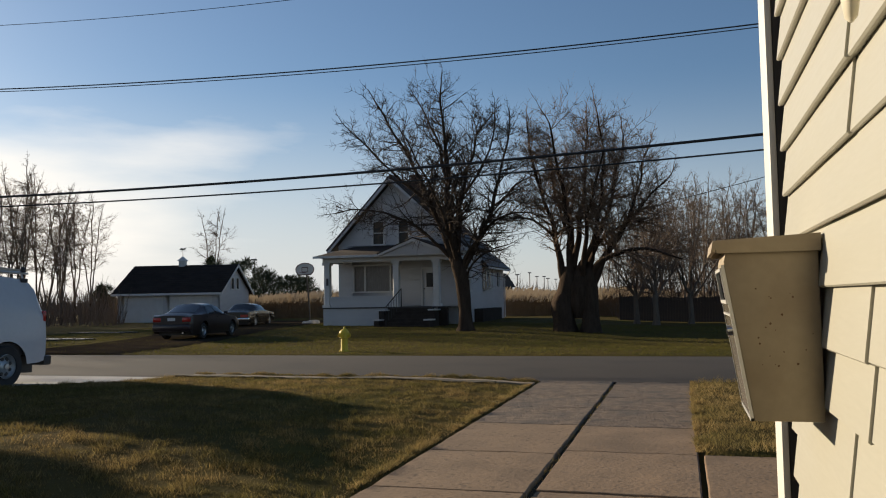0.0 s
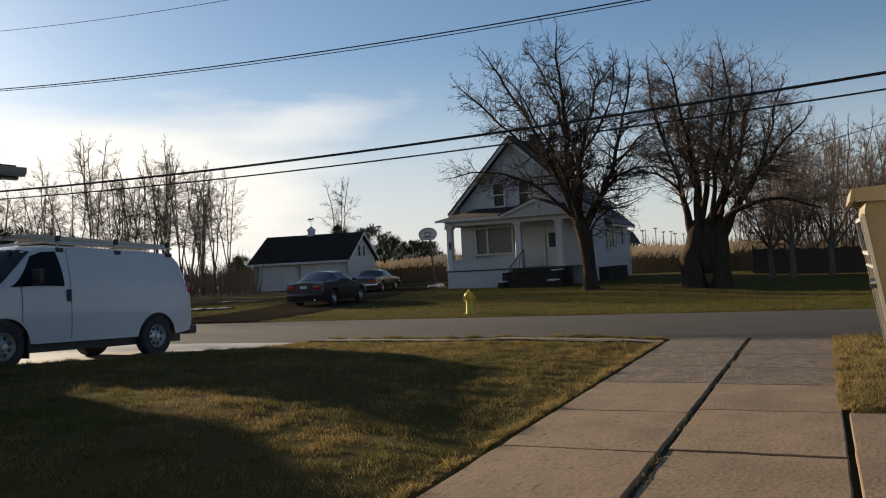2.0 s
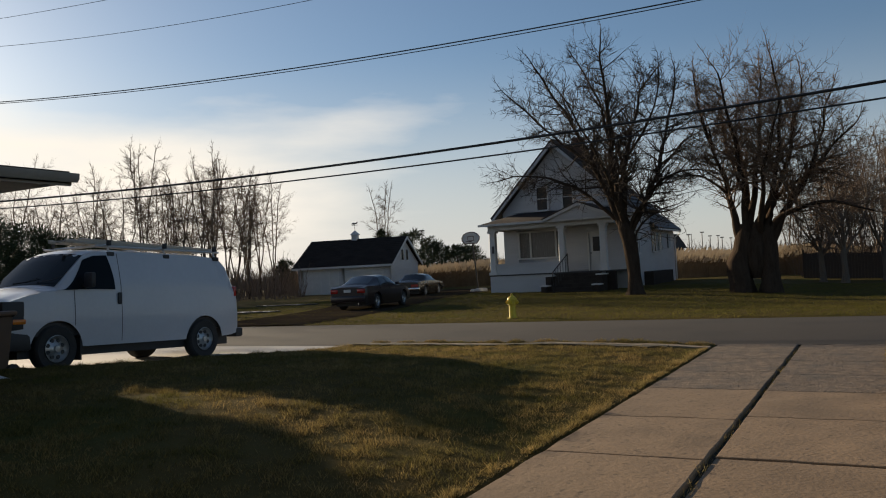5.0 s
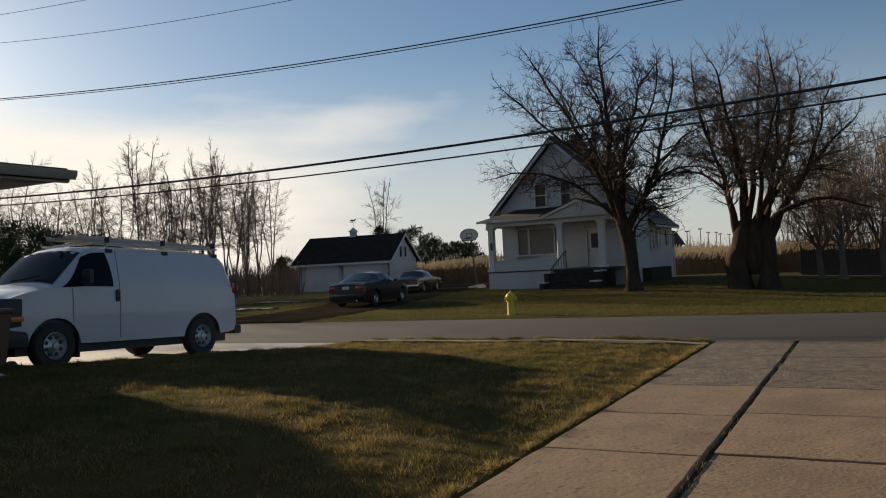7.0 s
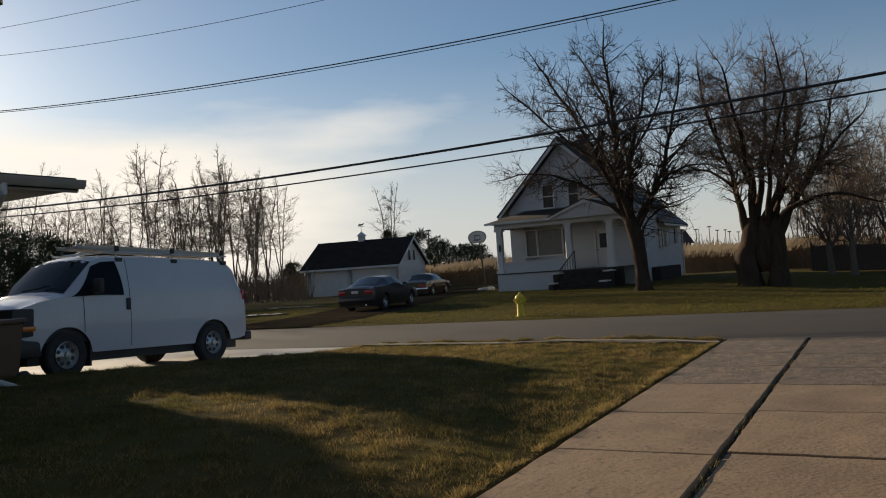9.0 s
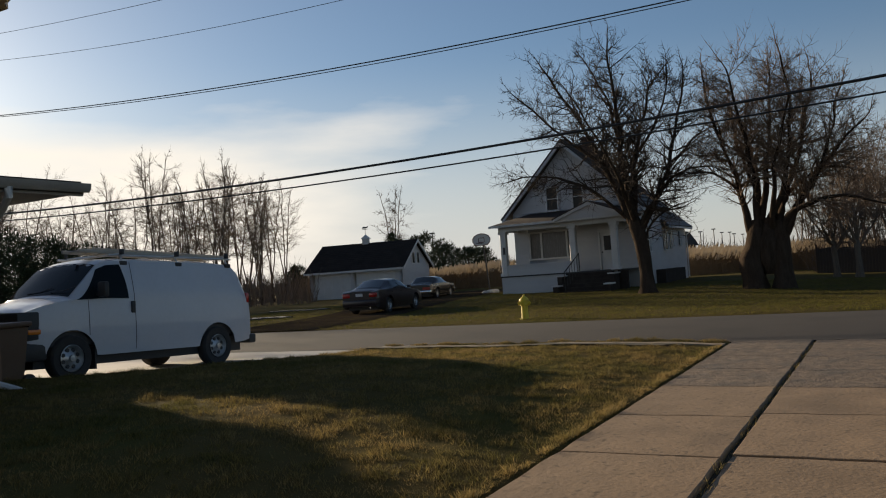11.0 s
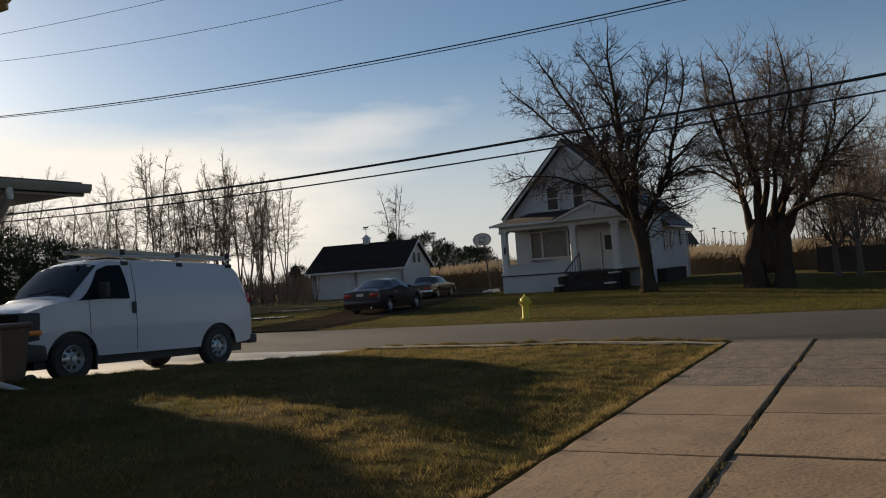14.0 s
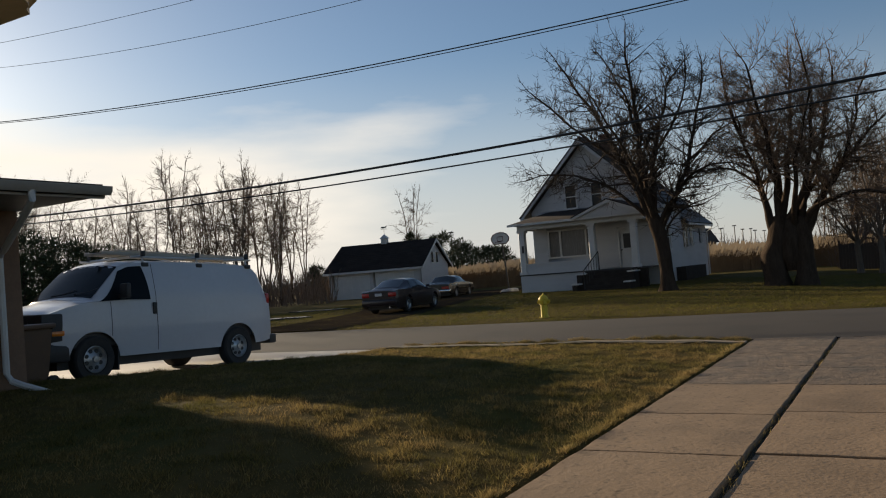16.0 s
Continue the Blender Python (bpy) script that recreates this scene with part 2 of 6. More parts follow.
M_COUPE_SHEEN = material("coupe_tan_sheen", (0.34, 0.29, 0.20), (0.28, 0.235, 0.16), rough=0.5, scale=2, fine=20, bump=0.0, coat=0.1)
M_HYDRANT = material("hydrant_paint", (0.70, 0.52, 0.03), (0.58, 0.42, 0.03), rough=0.5, scale=6, fine=40, bump=0.2, dirt=(0.35, 0.24, 0.05), dirt_scale=4, dirt_amount=0.35)
M_WIRE = material("wire", (0.018, 0.018, 0.019), (0.028, 0.028, 0.028), rough=0.7, bump=0.0)
M_POLE = material("steel_pole", (0.10, 0.095, 0.09), (0.15, 0.135, 0.12), rough=0.6, metal=0.3, scale=4, fine=30)
M_BOARD = material("backboard", (0.60, 0.60, 0.58), (0.50, 0.50, 0.48), rough=0.5, scale=3, fine=20)
M_BOARD_RED = material("backboard_line", (0.10, 0.045, 0.045), (0.08, 0.04, 0.04), rough=0.5, scale=3, fine=20)
M_NEIGHBOUR = material("brown_brick", (0.165, 0.10, 0.065), (0.22, 0.135, 0.085), rough=0.9, scale=3, fine=26, bump=0.4)
M_SOFFIT = material("soffit", (0.30, 0.275, 0.24), (0.25, 0.23, 0.20), rough=0.6, scale=2, fine=20)
M_BIN = material("bin_plastic", (0.095, 0.055, 0.032), (0.12, 0.07, 0.04), rough=0.6, scale=3, fine=40, bump=0.1)
M_VINYL = material("cream_vinyl", (0.395, 0.382, 0.318), (0.37, 0.358, 0.296), rough=0.42, scale=2.5, fine=45.0, bump=0.05, stretch=(1, 0.3, 3), depth=0.003, dirt=(0.37, 0.355, 0.285), dirt_scale=3.0, dirt_amount=0.35)
M_VINYL_TRIM = material("white_vinyl_trim", (0.70, 0.68, 0.61), (0.66, 0.64, 0.57), rough=0.42, scale=3, fine=40, bump=0.03, depth=0.003)
M_BOX = material("tan_metal", (0.34, 0.280, 0.195), (0.29, 0.238, 0.165), rough=0.50, metal=0.25, scale=4, fine=60, bump=0.08, depth=0.002, dirt=(0.24, 0.18, 0.12), dirt_scale=9.0, dirt_amount=0.4)
M_BOX_FRONT = material("box_front", (0.36, 0.32, 0.26), (0.30, 0.27, 0.22), rough=0.24, metal=0.8, scale=5, fine=50, bump=0.03, depth=0.002)
M_RUST = material("rust", (0.10, 0.055, 0.025), (0.14, 0.08, 0.04), rough=0.9, scale=60, fine=200, bump=0.3, depth=0.001)
M_AWNING = material("awning_metal", (0.40, 0.33, 0.23), (0.34, 0.28, 0.19), rough=0.5, scale=3, fine=30)
M_ROCK = material("pale_rubble", (0.52, 0.50, 0.46), (0.42, 0.40, 0.37), rough=0.8, scale=5, fine=40, bump=0.4)
M_FENCE = material("weathered_board", (0.050, 0.038, 0.030), (0.075, 0.058, 0.046), rough=0.9, scale=2, fine=25, stretch=(6, 6, 0.6), bump=0.3)
M_WATER = glass_material("puddle_water", (0.05, 0.05, 0.045), 0.12)
M_LADDER = material("white_ladder", (0.40, 0.36, 0.29), (0.31, 0.28, 0.22), rough=0.5, scale=3, fine=30)


def let_light_through(m, share):
    """Thin leaves: part of the light passes to the far side."""
    nt = m.node_tree
    b, out = nt.nodes["Principled BSDF"], nt.nodes["Material Output"]
    tr = nt.nodes.new("ShaderNodeBsdfTranslucent")
    mx = nt.nodes.new("ShaderNodeMixShader")
    mx.inputs["Fac"].default_value = share
    nt.links.new(b.inputs["Base Color"].links[0].from_socket, tr.inputs["Color"])
    nt.links.new(b.outputs["BSDF"], mx.inputs[1])
    nt.links.new(tr.outputs["BSDF"], mx.inputs[2])
    nt.links.new(mx.outputs["Shader"], out.inputs["Surface"])


for leafy in (M_BLADE, M_REED_PLUME):
    let_light_through(leafy, 0.45)


# ---- mesh helpers ----
def finish(bm, angle=38.0):
    bmesh.ops.recalc_face_normals(bm, faces=bm.faces[:])
    lim = radians(angle)
    for f in bm.faces:
        f.smooth = True
    for e in bm.edges:
        if len(e.link_faces) == 2 and e.calc_face_angle(0.0) > lim:
            e.smooth = False
    return bm


def to_mesh(name, bm, mat, angle=38.0):
    finish(bm, angle)
    me = bpy.data.meshes.new(name)
    bm.to_mesh(me)
    bm.free()
    me.materials.append(mat)
    return me


def part(name, bm, mat, parent, label="", angle=38.0):
    ob = new(name, to_mesh(name, bm, mat, angle))
    ob.parent = parent
    if label:
        tagged(ob, label)
    return ob


def thing(name, bm, mat, label, category, group="", kind="", at=None, angle=38.0):
    ob = new(name, to_mesh(name, bm, mat, angle) if bm else None)
    if at is not None:
        ob.matrix_basis = at
    return tagged(ob, label, category, group, kind)


def group_of(name, label, category, at, group="", kind=""):
    ob = new(name)
    ob.empty_display_size = 0.2
    ob.matrix_basis = at
    return tagged(ob, label, category, group, kind)


def box(x0, x1, y0, y1, z0, z1, bevel=0.0, bm=None):
    own = bm is None
    b = bmesh.new() if own or bevel else bm
    r = bmesh.ops.create_cube(b, size=1.0)
    for v in r["verts"]:
        v.co = Vector((x0 + (v.co.x + 0.5) * (x1 - x0), y0 + (v.co.y + 0.5) * (y1 - y0), z0 + (v.co.z + 0.5) * (z1 - z0)))
    if bevel:
        bmesh.ops.bevel(b, geom=b.edges[:], offset=bevel, segments=2, affect="EDGES", profile=0.5)
        if not own:
            tmp = bpy.data.meshes.new("tmp")
            b.to_mesh(tmp)
            b.free()
            bm.from_mesh(tmp)
            bpy.data.meshes.remove(tmp)
            return bm
    return b


def tube(points, radii, n=8, bm=None, cap=True):
    """A round bar along points."""
    bm = bm or bmesh.new()
    pts = [Vector(p) for p in points]
    if isinstance(radii, (int, float)):
        radii = [radii] * len(pts)
    rings = []
    for i, p in enumerate(pts):
        d = (pts[min(i + 1, len(pts) - 1)] - pts[max(i - 1, 0)]).normalized()
        u = d.cross(Vector((0, 0, 1)) if abs(d.z) < 0.9 else Vector((0, 1, 0))).normalized()
        w = d.cross(u)
        rings.append([bm.verts.new(p + radii[i] * (math.cos(a) * u + math.sin(a) * w)) for a in (2 * math.pi * k / n for k in range(n))])
    for a, b in zip(rings, rings[1:]):
        for k in range(n):
            bm.faces.new((a[k], a[(k + 1) % n], b[(k + 1) % n], b[k]))
    if cap:
        bm.faces.new(rings[0])
        bm.faces.new(rings[-1])
    return bm


def prism(poly, axis, a, b, bm=None):
    """A flat outline, given in the two other axes, drawn out along one axis from a to b."""
    bm = bm or bmesh.new()

    def put(p, q):
        if axis == "x":
            return Vector((q, p[0], p[1]))
        if axis == "y":
            return Vector((p[0], q, p[1]))
        return Vector((p[0], p[1], q))

    lo = [bm.verts.new(put(p, a)) for p in poly]
    hi = [bm.verts.new(put(p, b)) for p in poly]
    n = len(poly)
    for i in range(n):
        bm.faces.new((lo[i], lo[(i + 1) % n], hi[(i + 1) % n], hi[i]))
    bm.faces.new(lo)
    bm.faces.new(hi)
    return bm


def wall_with_holes(axis, at, thick, u0, u1, z0, z1, holes):
    """An upright wall with openings through it. axis y: it runs along x at y = at; axis x: along y at x = at."""
    bm = bmesh.new()
    us = sorted({u0, u1, *[h[0] for h in holes], *[h[1] for h in holes]})
    zs = sorted({z0, z1, *[h[2] for h in holes], *[h[3] for h in holes]})
    for i in range(len(us) - 1):
        for j in range(len(zs) - 1):
            cu, cz = (us[i] + us[i + 1]) / 2, (zs[j] + zs[j + 1]) / 2
            if any(h[0] < cu < h[1] and h[2] < cz < h[3] for h in holes):
                continue
            if axis == "y":
                box(us[i], us[i + 1], at, at + thick, zs[j], zs[j + 1], bm=bm)
            else:
                box(at, at + thick, us[i], us[i + 1], zs[j], zs[j + 1], bm=bm)
    bmesh.ops.remove_doubles(bm, verts=bm.verts[:], dist=0.0005)
    seen = {}
    for f in bm.faces[:]:
        key = frozenset(v.index for v in f.verts)
        seen.setdefault(key, []).append(f)
    bm.verts.index_update()
    seen = {}
    for f in bm.faces:
        seen.setdefault(frozenset(v.index for v in f.verts), []).append(f)
    doomed = [f for fs in seen.values() if len(fs) > 1 for f in fs]
    if doomed:
        bmesh.ops.delete(bm, geom=doomed, context="FACES")
    return bm


M_DRY = material("dry_grass", each=0.45, base=(0.38, 0.27, 0.115), other=(0.25, 0.185, 0.07), rough=0.8, scale=2.0, fine=12.0, bump=0.0, spread=0.6, spec=0.2, dirt=(0.11, 0.11, 0.03), dirt_scale=0.9, dirt_amount=0.5)
M_FAR_BLADE = material("far_blade", (0.098, 0.096, 0.022), (0.165, 0.136, 0.044), rough=0.8, scale=0.25, fine=2.0, bump=0.0, spread=0.6, spec=0.04)
M_TWIG_OLD = material("brown_twig", (0.150, 0.100, 0.068), (0.22, 0.152, 0.105), rough=0.9, scale=1.5, fine=9.0, bump=0.0, spec=0.15)
M_VERGE = material("verge_dirt", (0.34, 0.27, 0.19), (0.24, 0.185, 0.13), rough=0.95, scale=4.0, fine=30.0, bump=0.5, spec=0.15)
let_light_through(M_DRY, 0.45)
let_light_through(M_FAR_BLADE, 0.45)


# ---- the ground ----
def smooth(a, b, v):
    t = min(max((v - a) / (b - a), 0.0), 1.0)
    return t * t * (3 - 2 * t)


ROAD_NEAR, ROAD_FAR = 14.65, 20.9
DRIVE_L, DRIVE_MID, DRIVE_R = -2.46, -1.175, 0.10


def drive_edge(y):
    """The lawn's border along the neighbour's drive."""
    return -11.75 + 1.9 * smooth(10.3, 14.9, y) - 0.7 * smooth(10.3, 8.6, y)


def neighbour_drive_z(y):
    return 0.125 - 0.16 * smooth(8.6, 13.0, y) + 0.04 * smooth(13.2, 14.6, y)


def paved(x, y):
    if ROAD_NEAR - 0.03 < y < ROAD_FAR + 0.03:
        return True
    if y <= ROAD_NEAR and DRIVE_L - 0.05 < x < DRIVE_R + 0.02 and y > -1.2:
        return True
    if 0.1 <= x < 1.6 and -1.2 < y < 8.12:
        return True
    return -17.5 < x < drive_edge(y) and 8.7 < y <= ROAD_NEAR


def ground_z(x, y):
    """Height of the lawn: a hump towards the neighbour, falling to the drive and the street."""
    if paved(x, y):
        if x < -9 and y < ROAD_NEAR - 0.03:
            return neighbour_drive_z(y) - 0.05
        return -0.05
    if y < ROAD_NEAR:
        if x > DRIVE_R:
            return 0.045 + 0.02 * noise.noise((x * 1.3, y * 1.3, 4.0))
        z = 0.005 + 0.045 * smooth(DRIVE_L - 0.05, DRIVE_L - 1.0, x) + 0.19 * smooth(DRIVE_L - 0.1, -6.2, x) * (1 - 0.85 * smooth(8.6, 14.2, y))
        z += 0.08 * smooth(-7.0, -10.5, x) * (1 - smooth(7.5, 10.5, y))
        z += (0.035 * noise.noise((x * 0.55, y * 0.55, 1.0)) + 0.0) * smooth(DRIVE_L, DRIVE_L - 1.2, x) + 0.012 * noise.noise((x * 2.3, y * 2.3, 7.0))
        near_edge = drive_edge(y) + 0.8
        if x < near_edge and y > 8.4:
            z += (neighbour_drive_z(y) + 0.03 - z) * (1 - smooth(drive_edge(y), near_edge, x))
        return max(z, -0.005 if x > -8 else -0.1)
    z = 0.02 + 0.05 * noise.noise((x * 0.12, y * 0.12, 2.0)) * smooth(22, 30, y) + 0.02 * noise.noise((x * 0.6, y * 0.6, 3.0))
    z += 0.10 * smooth(30, 44, y) - 0.30 * smooth(-10.0, 0.5, x) * smooth(22.0, 31.0, y)
    return z


def axis_steps(spans):
    out = []
    for a, b, step in spans:
        n = max(1, round((b - a) / step))
        out += [a + (b - a) * i / n for i in range(n)]
    return out + [spans[-1][1]]


def make_ground():
    xs = axis_steps([(-2600, -300, 460), (-300, -60, 30), (-60, -20, 2.0), (-20, -12.4, 0.5), (-12.4, 1.8, 0.12), (1.8, 12, 0.8), (12, 60, 4.0), (60, 300, 30), (300, 2600, 460)])
    ys = axis_steps([(-300, -20, 40), (-20, -1, 2.0), (-1, 3, 0.4), (3, 15.0, 0.12), (15.0, 20.6, 1.4), (20.6, 23, 0.3), (23, 60, 1.0), (60, 300, 20), (300, 2800, 500)])
    me = bpy.data.meshes.new("ground")
    nx, ny = len(xs), len(ys)
    verts = [(x, y, ground_z(x, y)) for y in ys for x in xs]
    faces = [(j * nx + i, j * nx + i + 1, (j + 1) * nx + i + 1, (j + 1) * nx + i) for j in range(ny - 1) for i in range(nx - 1)]
    me.from_pydata(verts, [], faces)
    me.polygons.foreach_set("use_smooth", [True] * len(faces))
    me.materials.append(M_SOIL_GRASS)
    return tagged(new("ground", me), "worn late-winter lawn, olive green with straw patches", "ground", kind="structure")


ground = make_ground()


def sheet(name, x0, x1, y0, y1, nx, ny, zf, mat, label, category, xf=None):
    """A thick slab of paving with a height of its own."""
    bm = bmesh.new()
    rows_ = []
    for j in range(ny + 1):
        y = y0 + (y1 - y0) * j / ny
        row = []
        for i in range(nx + 1):
            x = x0 + ((xf(y) if xf else x1) - x0) * i / nx
            row.append(bm.verts.new((x, y, zf(x, y))))
        rows_.append(row)
    for a, b in zip(rows_, rows_[1:]):
        for i in range(nx):
            bm.faces.new((a[i], a[i + 1], b[i + 1], b[i]))
    r = bmesh.ops.extrude_face_region(bm, geom=bm.faces[:])
    for g in r["geom"]:
        if isinstance(g, bmesh.types.BMVert):
            g.co.z -= 0.12
    return thing(name, bm, mat, label, category, kind="structure")


road = sheet("road", -400, 400, ROAD_NEAR, ROAD_FAR, 80, 6, lambda x, y: 0.004 + 0.05 * (1 - ((y - 17.78) / 3.13) ** 2), M_ASPHALT, "grey patched asphalt street with no kerb", "road")
neighbour_drive = sheet("neighbour_drive", -17.4, -11.0, 8.75, ROAD_NEAR - 0.004, 8, 24, lambda x, y: neighbour_drive_z(y), M_PALE_CONCRETE, "pale smooth concrete drive where the van stands", "driveway", xf=drive_edge)

edge_strip = sheet("edge_strip", -9.6, DRIVE_L - 0.06, 14.02, 14.26, 40, 2, lambda x, y: ground_z(x, y) + 0.02, M_VERGE, "narrow pale dirt-covered strip at the lawn's edge", "verge")

# shaded line at the verge, put in as a dark-coloured sheet
edge_trench = sheet("edge_trench", -9.4, DRIVE_L - 0.7, 13.76, 14.015, 60, 2, lambda x, y: ground_z(x, y) + 0.03 + 0.02 * noise.noise((x * 5, y * 5, 0)), M_JOINT, "dark line laid in for the shade along the strip", "verge")


def slab(name, x0, x1, y0, y1, mat, parent, z=0.02, gap=0.007):
    bm = box(x0 + gap, x1 - gap, y0 + gap, y1 - gap, z - 0.12, z, bevel=0.012)
    bmesh.ops.subdivide_edges(bm, edges=[e for e in bm.edges if e.calc_length() > 0.5], cuts=9, use_grid_fill=True)
    for v in bm.verts:
        v.co.x += 0.008 * noise.noise((x0, v.co.y * 3.1, 1.0)) + 0.005 * noise.noise((x0, v.co.y * 9.0, 3.0))
        v.co.y += 0.010 * noise.noise((v.co.x * 4.0, y0, 2.0))
        if v.co.z > z - 0.05:
            v.co.z += 0.008 * noise.noise((v.co.x * 3, v.co.y * 3, 5.0))
    return part(name, bm, mat, parent, angle=8)


driveway = group_of("driveway", "two-lane concrete slab drive with a worn rough apron", "driveway", pose(0, 0, 0), kind="structure")
part("joint_bed", box(DRIVE_L - 0.13, DRIVE_R, -1.2, ROAD_NEAR, -0.10, -0.028), M_JOINT, driveway, "dark soil showing in the slab joints")
LEFT_JOINTS = [-1.2, 1.5, 4.2, 6.24, 7.85, 9.64, 11.12, 12.5, ROAD_NEAR - 0.004]
RIGHT_JOINTS = [-1.2, 1.6, 4.4, 6.42, 8.1, 9.68, 11.02, 12.42, ROAD_NEAR - 0.004]
for joints, xa, xb in ((LEFT_JOINTS, DRIVE_L, DRIVE_MID - 0.016), (RIGHT_JOINTS, DRIVE_MID + 0.016, DRIVE_R)):
    for y0, y1 in zip(joints, joints[1:]):
        slab("slab", xa, xb, y0, y1, M_AGGREGATE if y0 > 9.5 else M_CONCRETE, driveway, z=0.02 if xa < DRIVE_MID else (0.006 if y0 > 6 else -0.004))
side_walk = group_of("side_walk", "grey concrete walk slabs beside the house wall", "walkway", pose(0, 0, 0), kind="structure")
for y0, y1 in ((-1.2, 1.6), (1.6, 4.9), (4.9, 8.1)):
    slab("slab", DRIVE_R + 0.035, 1.6, y0, y1, M_CONCRETE, side_walk, z=0.012)


def blades(name, spots, label, height, width, mat, lean=0.5):
    """Grass as many single bent blades."""
    n = len(spots)
    rng = np.random.default_rng(5)
    p = np.array(spots)
    a = rng.uniform(0, 2 * np.pi, n)
    tuft = np.array([noise.noise((q[0] * 3.4, q[1] * 3.4, 8.0)) + 0.6 * noise.noise((q[0] * 9.0, q[1] * 9.0, 2.0)) for q in spots])
    h = height * rng.uniform(0.45, 1.25, n) * np.clip(1.0 + 2.1 * tuft, 0.25, 2.3)
    w = width * rng.uniform(0.6, 1.3, n)
    t = rng.uniform(0, 2 * np.pi, n)
    k = lean * rng.uniform(0.2, 1.4, n) * h
    v = np.empty((n, 3, 3))
    side = np.stack([np.cos(a), np.sin(a), np.zeros(n)], 1) * w[:, None] / 2
    v[:, 0] = p - side
    v[:, 1] = p + side
    v[:, 2] = p + np.stack([np.cos(t) * k, np.sin(t) * k, h], 1)
    me = bpy.data.meshes.new(name)
    me.vertices.add(3 * n)
    me.vertices.foreach_set("co", v.reshape(-1))
    me.loops.add(3 * n)
    me.loops.foreach_set("vertex_index", np.arange(3 * n, dtype=np.int32))
    me.polygons.add(n)
    me.polygons.foreach_set("loop_start", np.arange(0, 3 * n, 3, dtype=np.int32))
    me.update()
    me.validate()
    me.materials.append(mat)
    return tagged(new(name, me), label, "grass", kind="stuff")


def lawn_spots(n, x0, x1, y0, y1, seed, keep=None):
    rnd = random.Random(seed)
    out = []
    while len(out) < n:
        x, y = rnd.uniform(x0, x1), rnd.uniform(y0, y1)
        if paved(x, y) or (keep and not keep(x, y, rnd)):
            n -= 1
            continue
        out.append((x, y, ground_z(x, y) - 0.004))
    return out


def patchy(x, y, rnd):
    if 13.74 < y < 14.28 and x > -9.6:
        return False
    return rnd.random() < 0.86 + 0.5 * noise.noise((x * 0.9, y * 0.9, 9.0)) + 0.6 * noise.noise((x * 4.0, y * 4.0, 2.0))


near_spots = lawn_spots(330000, -12.5, DRIVE_L - 0.02, 3.2, ROAD_NEAR - 0.04, 1, patchy)
blades("lawn_grass", near_spots, "short patchy grass of the front lawn", 0.036, 0.0065, M_BLADE, 0.9)
blades("strip_grass", lawn_spots(26000, DRIVE_R + 0.03, 3.0, 8.12, ROAD_NEAR - 0.04, 2), "dry yellow grass strip beside the drive", 0.05, 0.008, M_DRY, 1.1)
rnd_edge = random.Random(3)
edge_spots = []
for i in range(9000):
    y = rnd_edge.uniform(3.2, ROAD_NEAR)
    x = DRIVE_L - 0.07 - abs(rnd_edge.gauss(0, 0.06))
    edge_spots.append((x, y, ground_z(min(x, DRIVE_L - 0.07), y) - 0.005))
for i in range(16000):
    x = rnd_edge.uniform(-10.0, DRIVE_L)
    edge_spots.append((x, ROAD_NEAR - 0.03 - abs(rnd_edge.gauss(0, 0.09)), ground_z(x, ROAD_NEAR - 0.1) - 0.01))
for i in range(5000):
    y = rnd_edge.uniform(8.1, ROAD_NEAR)
    edge_spots.append((DRIVE_R + abs(rnd_edge.gauss(0, 0.05)) - 0.03, y, 0.03))
for i in range(700):
    y = rnd_edge.uniform(3.5, ROAD_NEAR - 0.3)
    edge_spots.append((DRIVE_MID + rnd_edge.gauss(0, 0.02), y, -0.02))
blades("edge_grass", edge_spots, "ragged straw-coloured grass along the paving edges", 0.040, 0.008, M_DRY, 1.0)
blades("far_grass", lawn_spots(230000, -30, 9, ROAD_FAR + 0.05, 46, 4), "short grass of the lawn across the street", 0.036, 0.02, M_FAR_BLADE, 1.6)


# puddles on the muddy drive across the street
def patch(name, cx, cy, rx, ry, z, mat, label, category, seed, kind="structure"):
    bm = bmesh.new()
    vs = []
    for k in range(26):
        a = 2 * math.pi * k / 26
        q = 1 + 0.35 * noise.noise((math.cos(a) * 1.4 + seed, math.sin(a) * 1.4, 0.3))
        vs.append(bm.verts.new((cx + rx * q * math.cos(a), cy + ry * q * math.sin(a), z)))
    f = bm.faces.new(vs)
    r = bmesh.ops.extrude_face_region(bm, geom=[f])
    for g in r["geom"]:
        if isinstance(g, bmesh.types.BMVert):
            g.co.z -= 0.08
    return thing(name, bm, mat, label, category, kind=kind)


M_MUD = material("muddy_gravel", (0.034, 0.026, 0.019), (0.053, 0.041, 0.031), rough=0.95, spec=0.0, scale=1.2, fine=20.0, bump=0.7, depth=0.03, dirt=(0.056, 0.046, 0.024), dirt_scale=0.6, dirt_amount=0.6)


def dirt_drive():
    bm = bmesh.new()
    rows_ = []
    for j in range(41):
        t = j / 40
        y = ROAD_FAR - 0.02 + t * 32
        cx = -18.6 - 8.5 * smooth(21, 52, y)
        hw = 2.6 + 3.2 * smooth(30, 48, y) + 0.3 * noise.noise((0, y * 0.5, 0))
        rows_.append([bm.verts.new((cx + hw * (k / 5 - 1), y, max(ground_z(cx + hw * (k / 5 - 1), y), 0.0) + (0.045 if 0 < k < 10 else -0.05))) for k in range(11)])
    for a, b in zip(rows_, rows_[1:]):
        for k in range(10):
            bm.faces.new((a[k], a[k + 1], b[k + 1], b[k]))
    return thing("dirt_drive", bm, M_MUD, "muddy gravel drive with ruts and puddles", "driveway", kind="structure")


